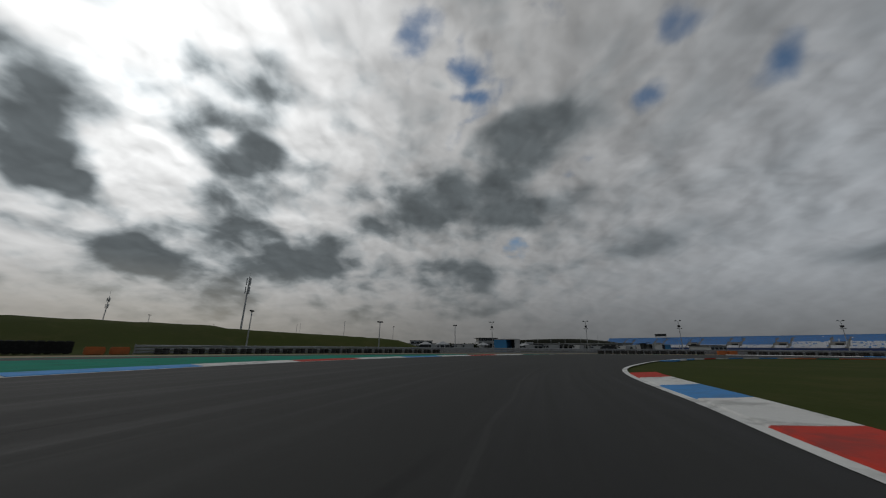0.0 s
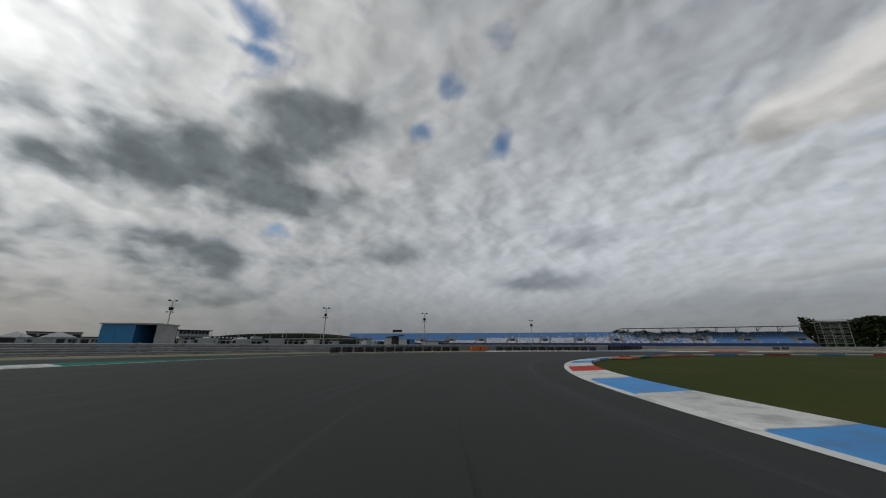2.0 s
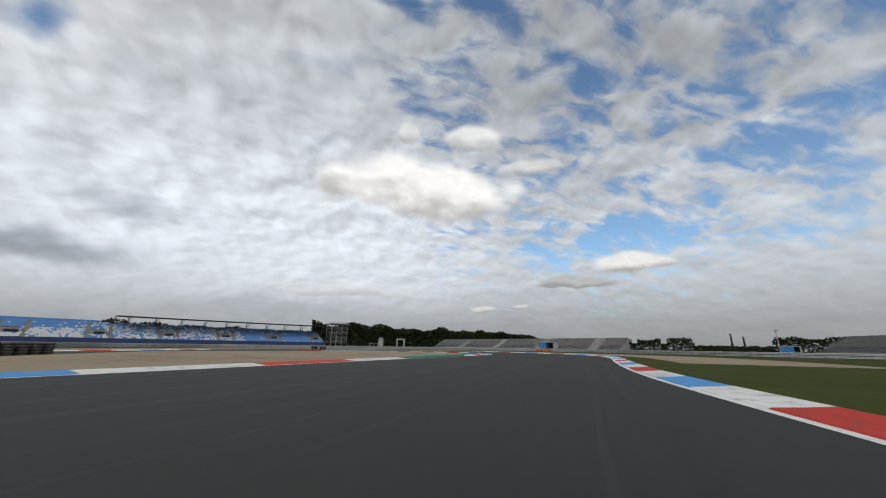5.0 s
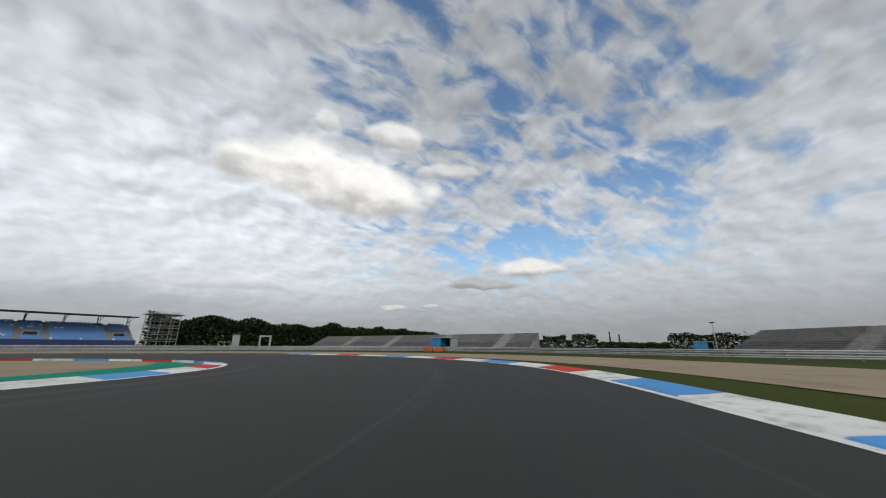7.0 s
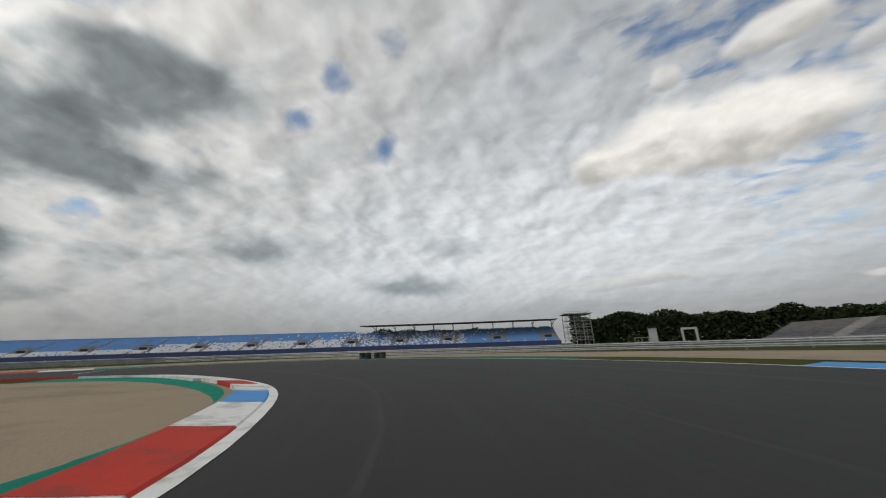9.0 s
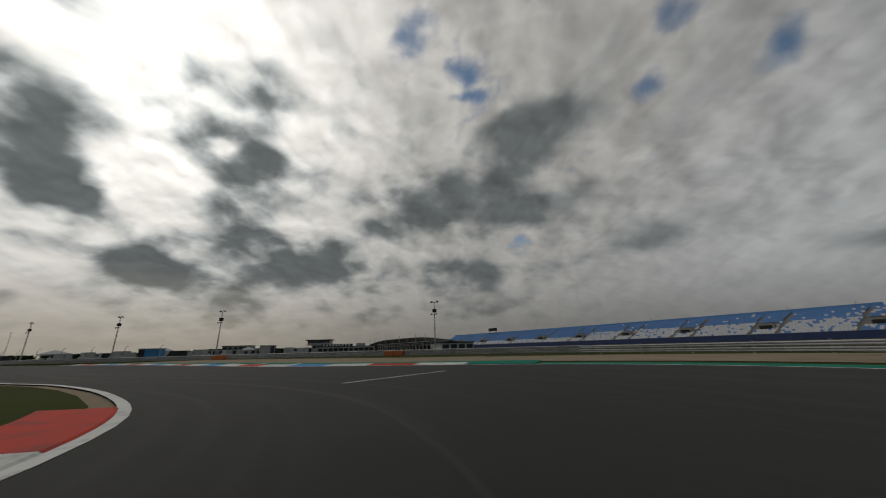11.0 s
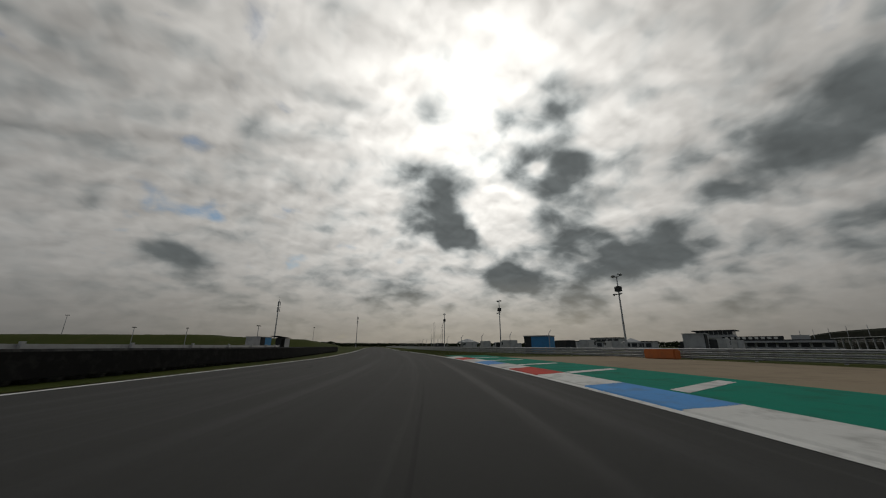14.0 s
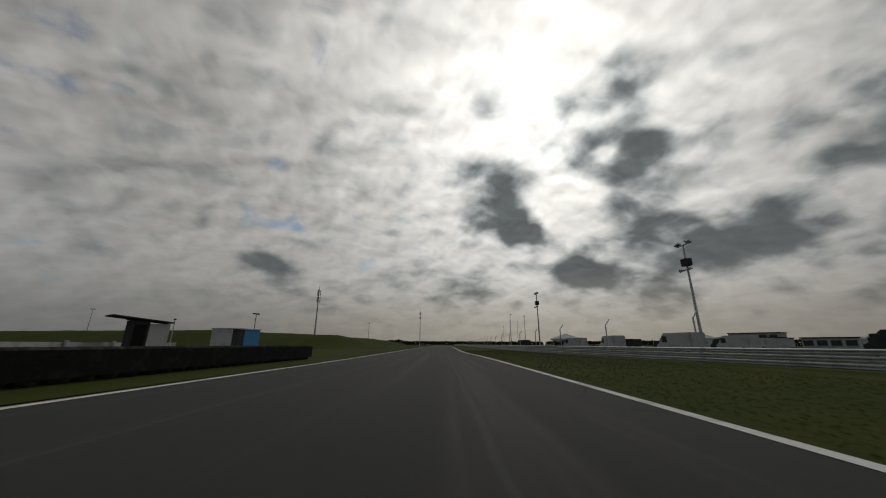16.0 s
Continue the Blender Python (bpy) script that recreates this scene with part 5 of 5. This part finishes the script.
def tent(x, y, turn, w=5.0):
    ob = thing("canopy_tent", "white canopy tent in the paddock", "tent", "canopy tents in the paddock", at=(x, y, -0.06), turn=turn)
    bm = bmesh.new()
    base = [bm.verts.new((sx * w / 2, sy * w / 2, 2.3)) for sx, sy in ((-1, -1), (1, -1), (1, 1), (-1, 1))]
    low = [bm.verts.new((sx * w / 2, sy * w / 2, 2.0)) for sx, sy in ((-1, -1), (1, -1), (1, 1), (-1, 1))]
    tip = bm.verts.new((0, 0, 3.5))
    for k in range(4):
        bm.faces.new((base[k], base[(k + 1) % 4], tip))
        bm.faces.new((low[k], low[(k + 1) % 4], base[(k + 1) % 4], base[k]))
    part("canopy", bm, "plaster", ob)
    for sx in (-1, 1):
        for sy in (-1, 1):
            bm = bmesh.new()
            rod(bm, (sx * w * 0.49, sy * w * 0.49, 0), (sx * w * 0.49, sy * w * 0.49, 2.2), 0.05, n=6)
            part("leg", bm, "steel", ob)
    return ob


one = tent(141, 14, 20)
for x, y, t in ((147, 22, 20), (162, -2, 10), (178, -22, 40), (156, 36, 15)):
    copy_thing(one, pose(x, y, -0.06, 0, 0, t))


def fence_post(x, y, turn):
    ob = thing("fence_post", "thin dark catch-fence post behind the guard rail", "fence post", "catch-fence posts along the straight", at=(x, y, -0.06), turn=turn)
    bm = bmesh.new()
    rod(bm, (0, 0, 0), (0, 0, 2.5), 0.05, n=6)
    rod(bm, (0, 0, 2.5), (-0.35, 0, 2.95), 0.04, n=6)
    part("pole", bm, "steel", ob)
    part("foot", boxes((-0.15, -0.15, 0, 0.15, 0.15, 0.12)), "concrete", ob)
    return ob


post_line = resample(curve([(109.5, -58), (110.5, -40), (113.5, -20), (124.5, 20), (152.5, 115)], 4), 8.0)
post_one = fence_post(*post_line[0], 165)
for p in post_line[1:]:
    copy_thing(post_one, pose(p.x, p.y, -0.06, 0, 0, 165))


# ---- far chimneys ----
def chimney(x, y, h):
    ob = thing("chimney", "slim dark chimney far beyond the trees", "chimney", "far chimneys", at=(x, y, -0.06))
    bm = bmesh.new()
    rod(bm, (0, 0, 0), (0, 0, h), 1.5, 0.9, 12)
    part("shaft", bm, "roof", ob)
    bm = bmesh.new()
    rod(bm, (0, 0, h), (0, 0, h + 0.8), 1.15, 1.15, 12)
    part("rim", bm, "concrete", ob)


chimney(-445, -430, 23)
chimney(-453, -420, 19)
